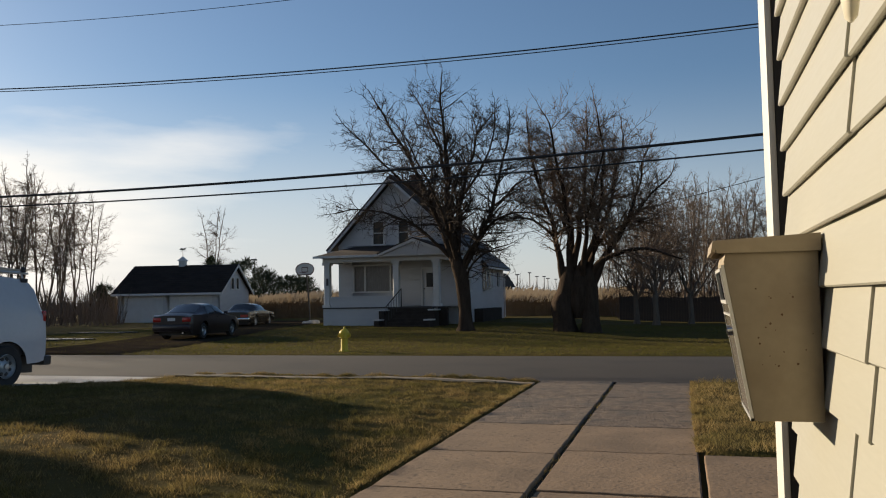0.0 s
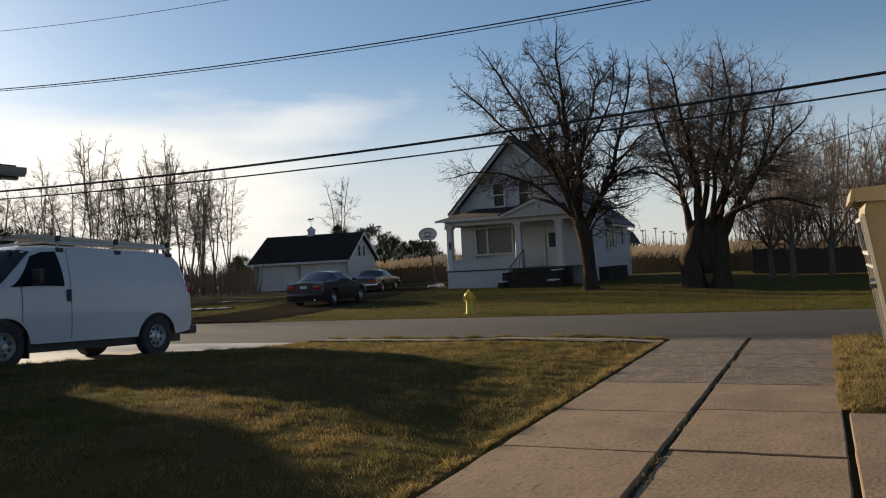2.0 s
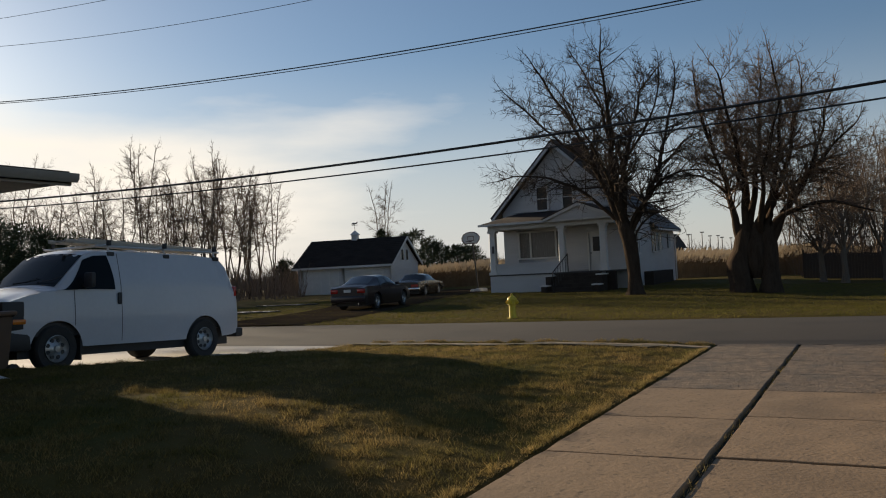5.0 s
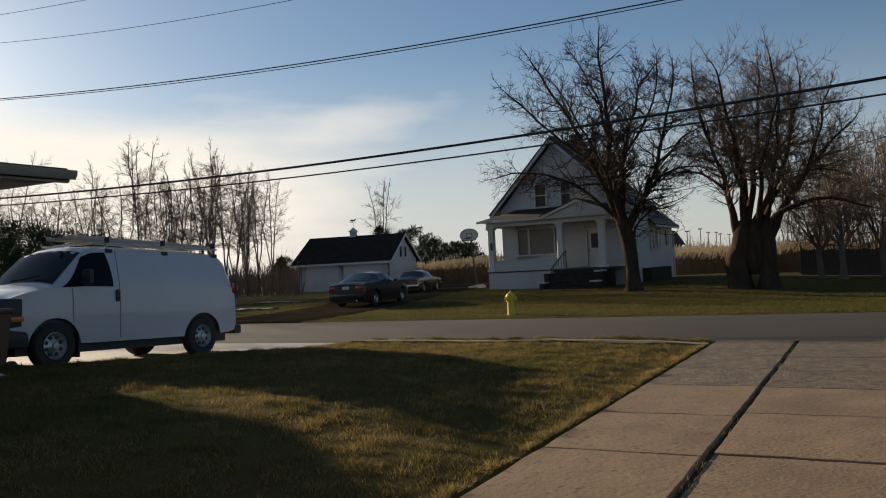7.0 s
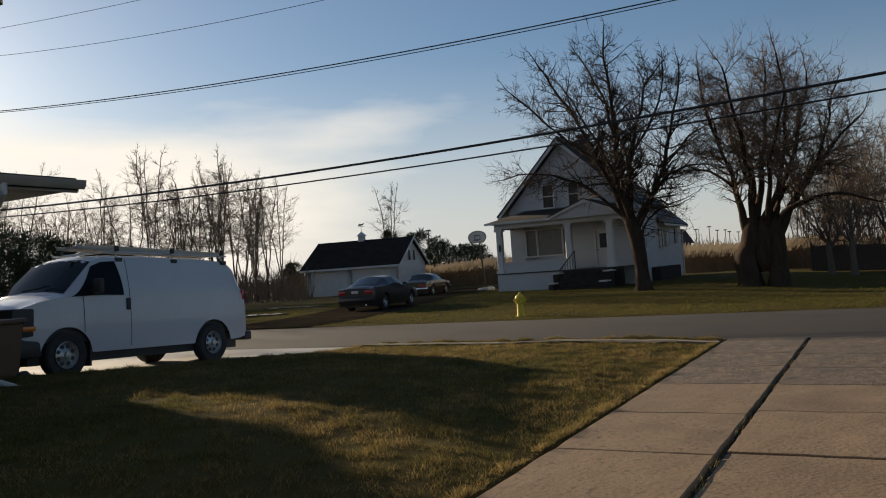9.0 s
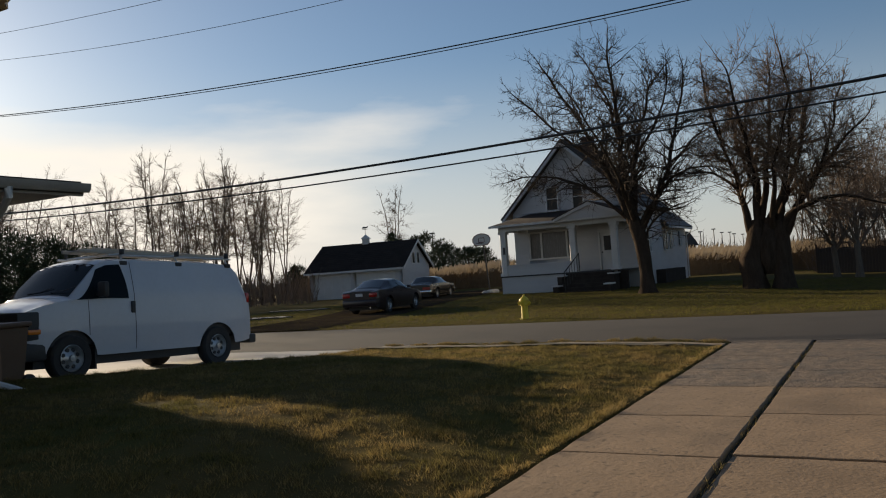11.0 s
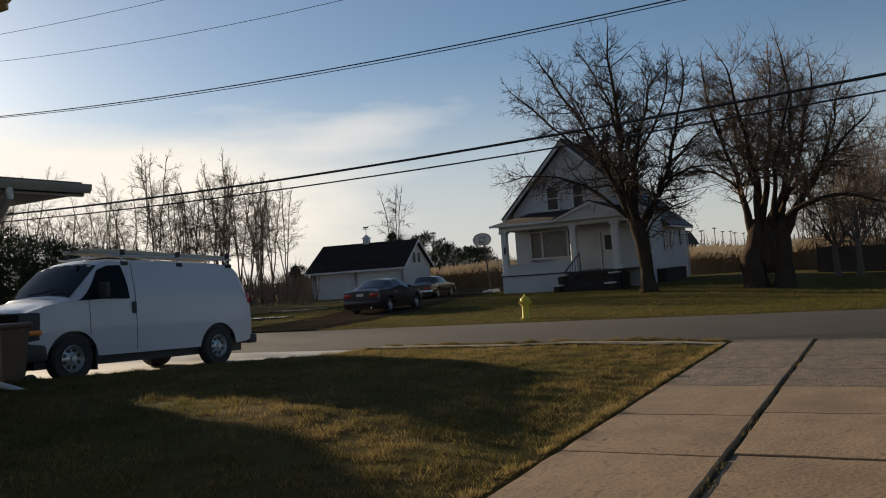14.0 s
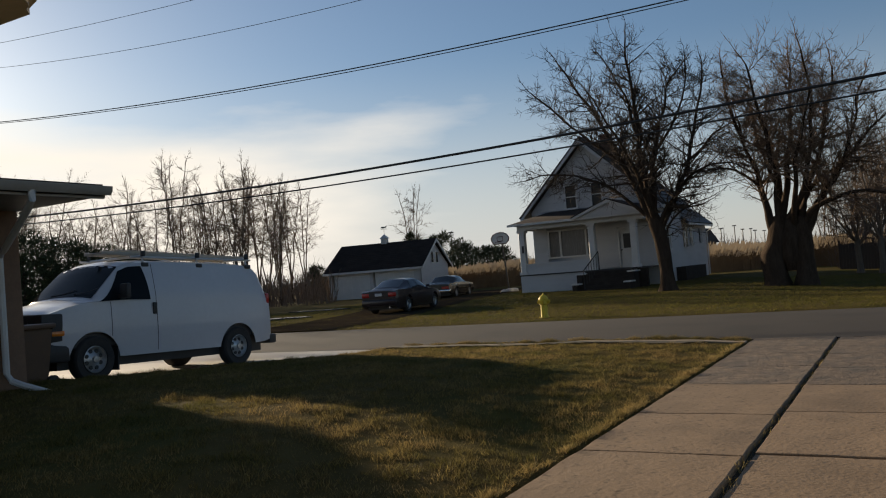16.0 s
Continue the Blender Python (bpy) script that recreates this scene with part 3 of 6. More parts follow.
dirt_drive()
patch("puddle", -26.0, 29.4, 1.7, 0.55, ground_z(-26.0, 29.4) + 0.06, M_WATER, "shallow puddle on the muddy grass", "puddle", 1.0)
patch("puddle", -28.6, 35.6, 1.9, 0.6, ground_z(-28.6, 35.6) + 0.06, M_WATER, "shallow puddle on the muddy grass", "puddle", 5.0)


# ---- the near house wall with its siding ----
WALL_X, WALL_END = 0.257, 2.15
COURSE = 0.1125
near_wall = group_of("wall_east", "cream vinyl-clad house wall beside the drive", "wall", pose(0, 0, 0), kind="structure")
part("sheathing", box(WALL_X + 0.016, WALL_X + 0.2, -3.0, 2.36, 0.0, 3.3), M_DARK, near_wall)


def siding_piece(y0, y1, z0):
    """One length of clapboard-shaped vinyl: the face leans out to its lower edge, which turns back under."""
    prof = [(0.014, COURSE + 0.012), (0.006, COURSE + 0.010), (-0.0085, 0.012), (-0.0095, 0.003), (-0.006, 0.0), (0.012, 0.004)]
    bm = bmesh.new()
    rings = []
    n = 14
    for i in range(n + 1):
        y = y0 + (y1 - y0) * i / n
        rings.append([bm.verts.new((WALL_X + px + 0.0012 * noise.noise((y * 2.1, z0 * 7, 1.0)), y, z0 + pz + 0.0016 * noise.noise((y * 1.3, z0 * 5, 8.0)))) for px, pz in prof])
    for a, b in zip(rings, rings[1:]):
        for k in range(len(prof) - 1):
            bm.faces.new((a[k], a[k + 1], b[k + 1], b[k]))
    bm.faces.new(rings[0])
    bm.faces.new(rings[-1])
    return bm


for i in range(-13, 15):
    z0 = 1.51 + i * COURSE
    cut = {3: 1.35, 2: 1.36, -1: 1.31, -2: 1.31, -3: 1.47, -4: 1.40}.get(i, 0.55 + 0.1 * math.sin(i * 4.1))
    part("siding_panel", siding_piece(cut - 0.03, WALL_END + 0.002 * math.sin(i * 2.3), z0), M_VINYL, near_wall, angle=50).location.x = -0.0048
    part("siding_panel", siding_piece(-1.9, cut, z0 + 0.001), M_VINYL, near_wall, angle=50)
# corner post: the white face, and a dark-coloured block for the recess's shade
part("corner_post", box(0.234, 0.2515, 2.300, 2.45, 0.05, 3.2, bevel=0.004), M_VINYL_TRIM, near_wall, "white vinyl corner post")
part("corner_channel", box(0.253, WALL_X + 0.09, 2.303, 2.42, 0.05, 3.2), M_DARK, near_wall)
tagged(new("wall_north", to_mesh("wall_north", box(WALL_X + 0.09, 6.0, 2.34, 2.43, 0.0, 3.2), M_VINYL)), "cream vinyl house wall towards the street", "wall", kind="structure")
tagged(new("wall_south", to_mesh("wall_south", box(-4.2, WALL_X + 0.2, -1.45, -1.25, -0.05, 3.3), M_VINYL)), "plain cream house wall behind the entrance", "wall", kind="structure")


def make_letterbox():
    g = group_of("letterbox", "tan metal wall letterbox with rust specks and sloping front", "letterbox", pose(WALL_X - 0.012, 1.775, 1.262))
    y0, y1 = -0.125, 0.125
    prof = [(0.0, 0.0), (0.0, 0.325), (-0.162, 0.325), (-0.168, 0.300), (-0.123, 0.0)]
    bm = prism([(p[0], p[1]) for p in prof], "y", y0, y1)
    bmesh.ops.bevel(bm, geom=bm.edges[:], offset=0.003, segments=2, affect="EDGES", profile=0.5)
    body = part("body", bm, M_BOX, g)
    # the lid: a shallow tray with a turned-down rim
    lid = [(0.004, 0.322), (0.004, 0.349), (-0.186, 0.340), (-0.190, 0.318), (-0.183, 0.318), (-0.180, 0.330), (0.0, 0.330)]
    bm = prism(lid, "y", y0 - 0.008, y1 + 0.008)
    box(-0.181, 0.003, y0 - 0.009, y0 - 0.0045, 0.316, 0.336, bm=bm)
    box(-0.181, 0.003, y1 + 0.0045, y1 + 0.009, 0.316, 0.336, bm=bm)
    part("lid", bm, M_BOX, g, "tan lid with a turned-down rim")

    def on_front(u0, u1, w0, w1, out, name, mat, label="", bevel=0.0):
        """A plate on the sloping front: u along y, w up the slope from 0 to 1."""
        a, b = Vector((-0.123, 0, 0.0)), Vector((-0.168, 0, 0.300))
        nrm = Vector((-(b - a).z, 0, (b - a).x)).normalized()
        bm_ = box(0, 1, 0, 1, 0, 1)
        for v in bm_.verts:
            q = a + (b - a) * (w0 + (w1 - w0) * v.co.z) + nrm * (out * v.co.x)
            v.co = Vector((q.x, u0 + (u1 - u0) * v.co.y, q.z))
        if bevel:
            bmesh.ops.bevel(bm_, geom=bm_.edges[:], offset=bevel, segments=2, affect="EDGES")
        return part(name, bm_, mat, g, label)

    on_front(y0 + 0.006, y1 - 0.006, 0.03, 0.965, 0.004, "front_door", M_BOX_FRONT, "worn bare-metal front door", 0.0012)
    on_front(y0 + 0.022, y1 - 0.022, 0.76, 0.945, 0.0055, "name_window", M_CAR_GLASS, "dark viewing window")
    for ua, ub, wa, wb in ((y0 + 0.014, y1 - 0.014, 0.945, 0.965), (y0 + 0.014, y1 - 0.014, 0.735, 0.757), (y0 + 0.014, y0 + 0.022, 0.757, 0.945), (y1 - 0.022, y1 - 0.014, 0.757, 0.945)):
        on_front(ua, ub, wa, wb, 0.0085, "window_rim", M_ALU, "bright metal rim")
    on_front(y0 + 0.004, y1 - 0.004, 0.655, 0.668, 0.007, "front_lip", M_ALU, "bright folded edge")
    on_front(y0 + 0.0, y0 + 0.005, 0.0, 0.98, 0.006, "front_hem", M_ALU, "bright folded edge")
    on_front(y1 - 0.005, y1, 0.0, 0.98, 0.006, "front_hem", M_ALU, "bright folded edge")
    on_front(y0, y1, 0.0, 0.018, 0.006, "front_hem", M_ALU, "bright folded edge")
    q = Vector((-0.123, 0, 0)) + (Vector((-0.168, 0, 0.3)) - Vector((-0.123, 0, 0))) * 0.56
    lock = part("lock", tube([q + Vector((0.002, -0.06, 0)), q + Vector((-0.014, -0.06, -0.002))], [0.011, 0.010], 16), M_CHROME, g, "round chrome lock")
    part("keyhole", box(q.x - 0.0155, q.x - 0.0138, -0.0615, -0.0585, q.z - 0.008, q.z + 0.004), M_DARK, lock)
    rnd = random.Random(8)
    for i in range(26):
        cx, cz = -0.085 + rnd.gauss(0, 0.03), 0.165 + rnd.gauss(0, 0.065)
        if -0.12 < cx < -0.01 and 0.03 < cz < 0.30:
            r = rnd.uniform(0.0008, 0.0024)
            bm = bmesh.new()
            vs = [bm.verts.new((cx + r * rnd.uniform(0.7, 1.2) * math.cos(a), y0 - 0.0006, cz + r * rnd.uniform(0.7, 1.3) * math.sin(a))) for a in (k * math.pi / 4 for k in range(8))]
            bm.faces.new(vs)
            part("rust_spot", bm, M_RUST, body)
    return g


make_letterbox()


# ---- the white house across the street ----
def window_unit(parent, axis, at, u0, u1, z0, z1, mullions=(), rail=True, pane_mat=None, out=-1, trim=0.09, label=""):
    """A framed window: casing proud of the wall, sashes and dark panes set back. out: the side that it faces along the axis."""
    def bar(bm, a, b, c, d, near, far):
        lo, hi = sorted((at + out * near, at + out * far))
        if axis == "y":
            box(a, b, lo, hi, c, d, bm=bm)
        else:
            box(lo, hi, a, b, c, d, bm=bm)
        return bm
    w = part("window", bar(bmesh.new(), u0, u1, z0, z1, -0.09, -0.06), pane_mat or M_PANE, parent, label or "dark window pane")
    fr = bmesh.new()
    for a, b, c, d in ((u0 - trim, u0, z0 - trim, z1 + trim), (u1, u1 + trim, z0 - trim, z1 + trim), (u0, u1, z1, z1 + trim)):
        bar(fr, a, b, c, d, -0.02, 0.035)
    for m in mullions:
        bar(fr, m - 0.05, m + 0.05, z0, z1, -0.07, 0.02)
    if rail:
        bar(fr, u0, u1, (z0 + z1) / 2 - 0.025, (z0 + z1) / 2 + 0.025, -0.06, -0.03)
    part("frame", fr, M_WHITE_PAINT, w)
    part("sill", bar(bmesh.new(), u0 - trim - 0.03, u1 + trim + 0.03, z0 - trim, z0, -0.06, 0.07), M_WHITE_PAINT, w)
    return w


def roof_plane(x0, z0, x1, z1, y0, y1, thick, bm):
    """A sloping roof board from the eave (x0, z0) to the ridge (x1, z1)."""
    d = Vector((x1 - x0, z1 - z0)).normalized()
    n = Vector((-d.y, d.x)) if d.x > 0 else Vector((d.y, -d.x))
    prism([(x0, z0), (x1, z1), (x1 + n.x * thick, z1 + n.y * thick), (x0 + n.x * thick, z0 + n.y * thick)], "y", y0, y1, bm)
    return bm


def shingle_rows(x0, z0, x1, z1, y0, y1, parent, mat, n=16):
    """Overlapping courses of shingles, each row a little proud at its lower edge."""
    e, r = Vector((x0, z0)), Vector((x1, z1))
    d = (r - e).normalized()
    nn = Vector((-d.y, d.x)) if d.x > 0 else Vector((d.y, -d.x))
    step = (r - e) / n
    for i in range(n):
        a, b = e + step * i, e + step * (i + 1.05)
        a2, b2 = a + nn * 0.03, b + nn * 0.008
        part("shingle_course", prism([tuple(a), tuple(b), tuple(b2), tuple(a2)], "y", y0, y1), mat, parent)


def make_house():
    g = group_of("house", "white one-and-a-half storey frame house with a front porch", "house", pose(0, 0, 0.0))
    X0, X1, Y0, Y1, Y2 = -19.2, -11.9, 44.2, 49.4, 56.0
    AX = -15.82
    front_holes = [(-18.22, -15.72, 2.02, 3.47), (-14.06, -13.16, 1.12, 3.22)]
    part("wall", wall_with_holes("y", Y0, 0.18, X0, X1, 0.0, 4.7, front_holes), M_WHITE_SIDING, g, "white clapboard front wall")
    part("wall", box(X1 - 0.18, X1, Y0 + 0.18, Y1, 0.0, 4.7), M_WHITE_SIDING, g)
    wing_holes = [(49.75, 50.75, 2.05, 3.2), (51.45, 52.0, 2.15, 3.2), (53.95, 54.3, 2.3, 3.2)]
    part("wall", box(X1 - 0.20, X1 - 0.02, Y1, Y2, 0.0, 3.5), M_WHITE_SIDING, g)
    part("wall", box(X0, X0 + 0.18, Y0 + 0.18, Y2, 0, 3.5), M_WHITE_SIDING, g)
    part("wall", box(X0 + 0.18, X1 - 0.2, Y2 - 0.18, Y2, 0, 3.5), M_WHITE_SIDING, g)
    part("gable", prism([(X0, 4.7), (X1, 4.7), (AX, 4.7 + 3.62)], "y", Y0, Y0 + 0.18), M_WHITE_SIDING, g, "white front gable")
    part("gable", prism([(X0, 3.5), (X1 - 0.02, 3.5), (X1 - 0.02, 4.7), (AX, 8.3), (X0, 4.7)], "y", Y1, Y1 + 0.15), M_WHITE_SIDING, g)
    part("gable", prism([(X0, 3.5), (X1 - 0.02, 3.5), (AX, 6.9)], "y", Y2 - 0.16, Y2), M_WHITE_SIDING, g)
    # clapboard shadow lines on the walls that face the street and the yard
    for k in range(30):
        z = 1.2 + k * 0.115
        for a, b in ((X0, -18.34), (-15.60, -14.18), (-13.04, X1)):
            if z < 4.0:
                part("clapboard", prism([(Y0, z), (Y0, z + 0.11), (Y0 - 0.018, z)], "x", a, b), M_WHITE_SIDING, g)
    for k in range(32):
        z = 4.55 + k * 0.115
        k_ = (8.22 - z) / 3.62
        if 0.03 < k_ < 1:
            part("clapboard", prism([(Y0, z), (Y0, z + 0.11), (Y0 - 0.018, z)], "x", AX + (X0 - AX) * k_, AX + (X1 - AX) * k_), M_WHITE_SIDING, g)
    # main roof
    roof = part("roof", roof_plane(X1 + 0.5, 4.33, AX, 8.42, Y0 - 0.45, Y1 + 0.3, 0.16, roof_plane(X0 - 0.5, 4.33, AX, 8.42, Y0 - 0.45, Y1 + 0.3, 0.16, bmesh.new())), M_DARK, g, "dark shingled gable roof")
    shingle_rows(X0 - 0.6, 4.42, AX, 8.66, Y0 - 0.40, Y1 + 0.3, roof, M_SHINGLE)
    shingle_rows(X1 + 0.6, 4.42, AX, 8.66, Y0 - 0.40, Y1 + 0.3, roof, M_SHINGLE)
    barge = bmesh.new()
    for s in (-1, 1):
        prism([(AX, 8.30), (AX, 8.50), (X1 + 0.5 if s > 0 else X0 - 0.5, 4.34), (X1 + 0.5 if s > 0 else X0 - 0.5, 4.18)], "y", Y0 - 0.52, Y0 - 0.44, barge)
        prism([(X1 if s > 0 else X0 - 0.52, 4.18), (X1 + 0.52 if s > 0 else X0, 4.18), (X1 + 0.52 if s > 0 else X0, 4.36), (X1 if s > 0 else X0 - 0.52, 4.36)], "y", Y0 - 0.5, Y0, barge)
    part("bargeboard", barge, M_WHITE_SIDING, roof, "white-painted rake boards")
    ch = part("chimney", box(-15.55, -14.95, 46.7, 47.3, 7.4, 9.05), M_BRICK_DARK, roof, "dark brick chimney")
    part("chimney_cap", box(-15.62, -14.88, 46.63, 47.37, 8.90, 9.02, bevel=0.02), M_BRICK_DARK, roof)
    wing = part("wing_roof", roof_plane(X1 + 0.35, 3.42, AX, 6.95, Y1 + 0.15, Y2 + 0.35, 0.14, roof_plane(X0 - 0.35, 3.42, AX, 6.95, Y1 + 0.15, Y2 + 0.35, 0.14, bmesh.new())), M_DARK, g, "dark shingled rear roof")
    shingle_rows(X1 + 0.42, 3.48, AX, 7.15, Y1 + 0.17, Y2 + 0.33, wing, M_SHINGLE, 12)
    gut = bmesh.new()
    box(X1 + 0.28, X1 + 0.42, Y1 + 0.3, Y2 + 0.35, 3.36, 3.47, bm=gut)
    tube([(X1 + 0.35, Y2 + 0.2, 3.36), (X1 + 0.3, Y2 + 0.2, 3.2), (X1 + 0.06, Y2 - 0.05, 3.0), (X1 + 0.06, Y2 - 0.05, 0.2)], 0.045, 6, gut)
    part("gutter", gut, M_WHITE_PAINT, g, "white gutter and downpipe")
    # porch
    PY = 42.0
    part("porch_skirt", box(X0, -15.35, PY + 0.02, PY + 0.16, 0.0, 1.06), M_WHITE_SIDING, g, "white boarded porch skirt")
    part("porch_skirt", box(X0, X0 + 0.14, PY + 0.16, Y0, 0.0, 1.06), M_WHITE_SIDING, g)
    part("porch_skirt", box(-12.55, -12.0, PY + 0.02, PY + 0.16, 0.0, 1.06), M_STEP, g, "dark porch skirt beside the steps")
    # the floor's dark colour stands in for the shadow line under the parapet
    part("porch_floor", box(X0 - 0.03, X1 + 0.0, PY - 0.04, Y0 - 0.02, 1.06, 1.13), M_DARK, g, "porch floor, coloured dark for the shadow line at its edge")
    half = box(X0 + 0.02, -15.1, PY + 0.03, PY + 0.15, 1.13, 1.66)
    box(X0, -15.08, PY - 0.01, PY + 0.19, 1.66, 1.73, bm=half)
    part("parapet", half, M_WHITE_SIDING, g, "white boarded half wall")
    side = box(X0 + 0.02, X0 + 0.14, PY + 0.2, Y0 - 0.2, 1.13, 1.66)
    part("parapet", side, M_WHITE_SIDING, g)
    for cx in (-18.98, -14.9, -12.62):
        z0 = 1.13
        bm = box(cx - 0.17, cx + 0.17, PY - 0.02, PY + 0.32, z0, 3.62)
        bmesh.ops.bevel(bm, geom=[e for e in bm.edges if abs((e.verts[0].co - e.verts[1].co).z) > 1], offset=0.03, segments=1, affect="EDGES")
        box(cx - 0.23, cx + 0.23, PY - 0.08, PY + 0.38, z0, z0 + 0.16, bm=bm)
        box(cx - 0.23, cx + 0.23, PY - 0.08, PY + 0.38, 3.48, 3.62, bm=bm)
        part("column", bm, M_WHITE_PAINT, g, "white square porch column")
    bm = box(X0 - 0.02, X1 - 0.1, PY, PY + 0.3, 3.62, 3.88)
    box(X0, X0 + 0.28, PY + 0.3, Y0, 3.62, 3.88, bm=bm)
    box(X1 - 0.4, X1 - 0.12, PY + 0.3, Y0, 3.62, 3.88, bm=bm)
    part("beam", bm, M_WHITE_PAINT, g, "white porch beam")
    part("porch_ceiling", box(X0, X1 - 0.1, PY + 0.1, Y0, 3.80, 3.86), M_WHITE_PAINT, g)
    bm = bmesh.new()
    e = [(X0 - 0.4, PY - 0.35), (X1 + 0.2, PY - 0.35), (X1 + 0.2, Y0), (X0 - 0.4, Y0)]
    lo = [bm.verts.new((x, y, 3.90)) for x, y in e]
    up = [bm.verts.new((x, y, 3.98)) for x, y in e]
    r0, r1 = bm.verts.new((X0 + 1.0, Y0, 4.62)), bm.verts.new((X1 - 1.0, Y0, 4.62))
    for k in range(4):
        bm.faces.new((lo[k], lo[(k + 1) % 4], up[(k + 1) % 4], up[k]))
    bm.faces.new(lo)
    bm.faces.new((up[0], up[1], r1, r0))
    bm.faces.new((up[0], r0, up[3]))
    bm.faces.new((up[1], up[2], r1))
    bm.faces.new((up[3], r0, r1, up[2]))
    pr = part("porch_roof", bm, M_SHINGLE, g, "dark shingled hipped porch roof")
    part("fascia", box(X0 - 0.42, X1 + 0.22, PY - 0.42, PY - 0.36, 3.86, 3.98), M_WHITE_PAINT, pr)
    bm = prism([(-15.5, 3.95), (-11.95, 3.95), (-13.72, 4.62)], "y", PY - 0.45, PY - 0.30)
    part("pediment", bm, M_WHITE_SIDING, g, "small white pediment over the steps")
    bm = bmesh.new()
    for s in (-1, 1):
        prism([(-13.72, 4.60), (-13.72, 4.78), (-13.72 + s * 1.98, 4.0), (-13.72 + s * 1.98, 3.88)], "y", PY - 0.56, PY - 0.30, bm)
    part("pediment_trim", bm, M_WHITE_PAINT, g)
    bm = bmesh.new()
    for s in (-1, 1):
        prism([(-13.72, 4.78), (-13.72, 4.84), (-13.72 + s * 2.05, 4.03), (-13.72 + s * 2.05, 3.97)], "y", PY - 0.58, Y0, bm)
    part("pediment_roof", bm, M_SHINGLE, g)
    # steps
    for k in range(6):
        part("step", box(-15.3, -12.75, PY - 0.28 * (6 - k), PY - 0.28 * (5 - k) + 0.02, 0.0, 0.18 * (k + 1) - 0.02), M_STEP, g, "dark concrete step")
    for x in (-15.55, -12.75):
        bm = box(x, x + 0.28, PY - 0.95, PY, 0.0, 0.92)
        box(x, x + 0.28, PY - 1.7, PY - 0.95, 0.0, 0.42, bm=bm)
        part("step_cheek", bm, M_STEP, g)
        bm = box(x - 0.06, x + 0.36, PY - 1.0, PY, 0.92, 0.99, bevel=0.015)
        box(x - 0.06, x + 0.36, PY - 1.76, PY - 1.0, 0.42, 0.49, bm=bm)
        part("step_cap", bm, M_WHITE_PAINT, g, "pale concrete coping")
    rail = tube([(-14.6, PY, 1.13), (-14.6, PY, 2.1), (-14.9, PY - 1.6, 1.15), (-14.9, PY - 1.6, 0.2)], 0.03, 6)
    for k in range(1, 6):
        t = k / 6
        tube([(-14.6 - 0.3 * t, PY - 1.6 * t, 2.1 - 0.95 * t), (-14.6 - 0.3 * t, PY - 1.6 * t, 1.13 - 0.85 * t)], 0.015, 5, rail)
    part("railing", rail, M_DARK, g, "dark metal step railing")
    # openings
    window_unit(g, "y", Y0, -18.22, -15.72, 2.02, 3.47, (-17.55, -16.0), False, M_CURTAIN, label="wide curtained front window")
    window_unit(g, "y", Y0 - 0.10, -16.98, -16.36, 4.72, 6.0)
    window_unit(g, "y", Y0 - 0.10, -15.42, -14.86, 4.72, 6.0)
    window_unit(g, "x", X1 + 0.097, 45.4, 46.3, 2.0, 3.3, out=1)
    for a, b, c, d in wing_holes:
        window_unit(g, "x", X1 + 0.077, a, b, c, d, out=1, trim=0.05)
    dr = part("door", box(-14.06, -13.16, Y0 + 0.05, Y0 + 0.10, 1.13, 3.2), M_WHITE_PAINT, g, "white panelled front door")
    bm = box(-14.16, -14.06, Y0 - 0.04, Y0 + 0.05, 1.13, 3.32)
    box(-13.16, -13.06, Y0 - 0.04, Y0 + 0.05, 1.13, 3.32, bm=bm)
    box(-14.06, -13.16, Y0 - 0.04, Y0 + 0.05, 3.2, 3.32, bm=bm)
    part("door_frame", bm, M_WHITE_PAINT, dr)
    part("door_glass", box(-13.86, -13.36, Y0 + 0.03, Y0 + 0.048, 2.2, 3.0), M_PANE, dr, "dark door window")
    part("door_knob", tube([(-13.98, Y0 + 0.05, 2.1), (-13.98, Y0 - 0.02, 2.1)], 0.035, 8), M_DARK, dr)
    part("meter_box", box(X1 + 0.002, X1 + 0.12, 44.7, 44.95, 1.6, 2.1, bevel=0.02), M_DARK, g, "dark electricity meter")
    part("cellar_hatch", prism([(47.4, 0.0), (52.6, 0.0), (52.6, 0.9), (47.4, 0.9)], "x", X1 + 0.01, X1 + 0.55), M_STEP, g, "dark low cellar hatch")
    part("number_plate", box(-18.99, -18.86, PY - 0.035, PY - 0.022, 2.35, 2.75), M_DARK, g)
    return g


make_house()


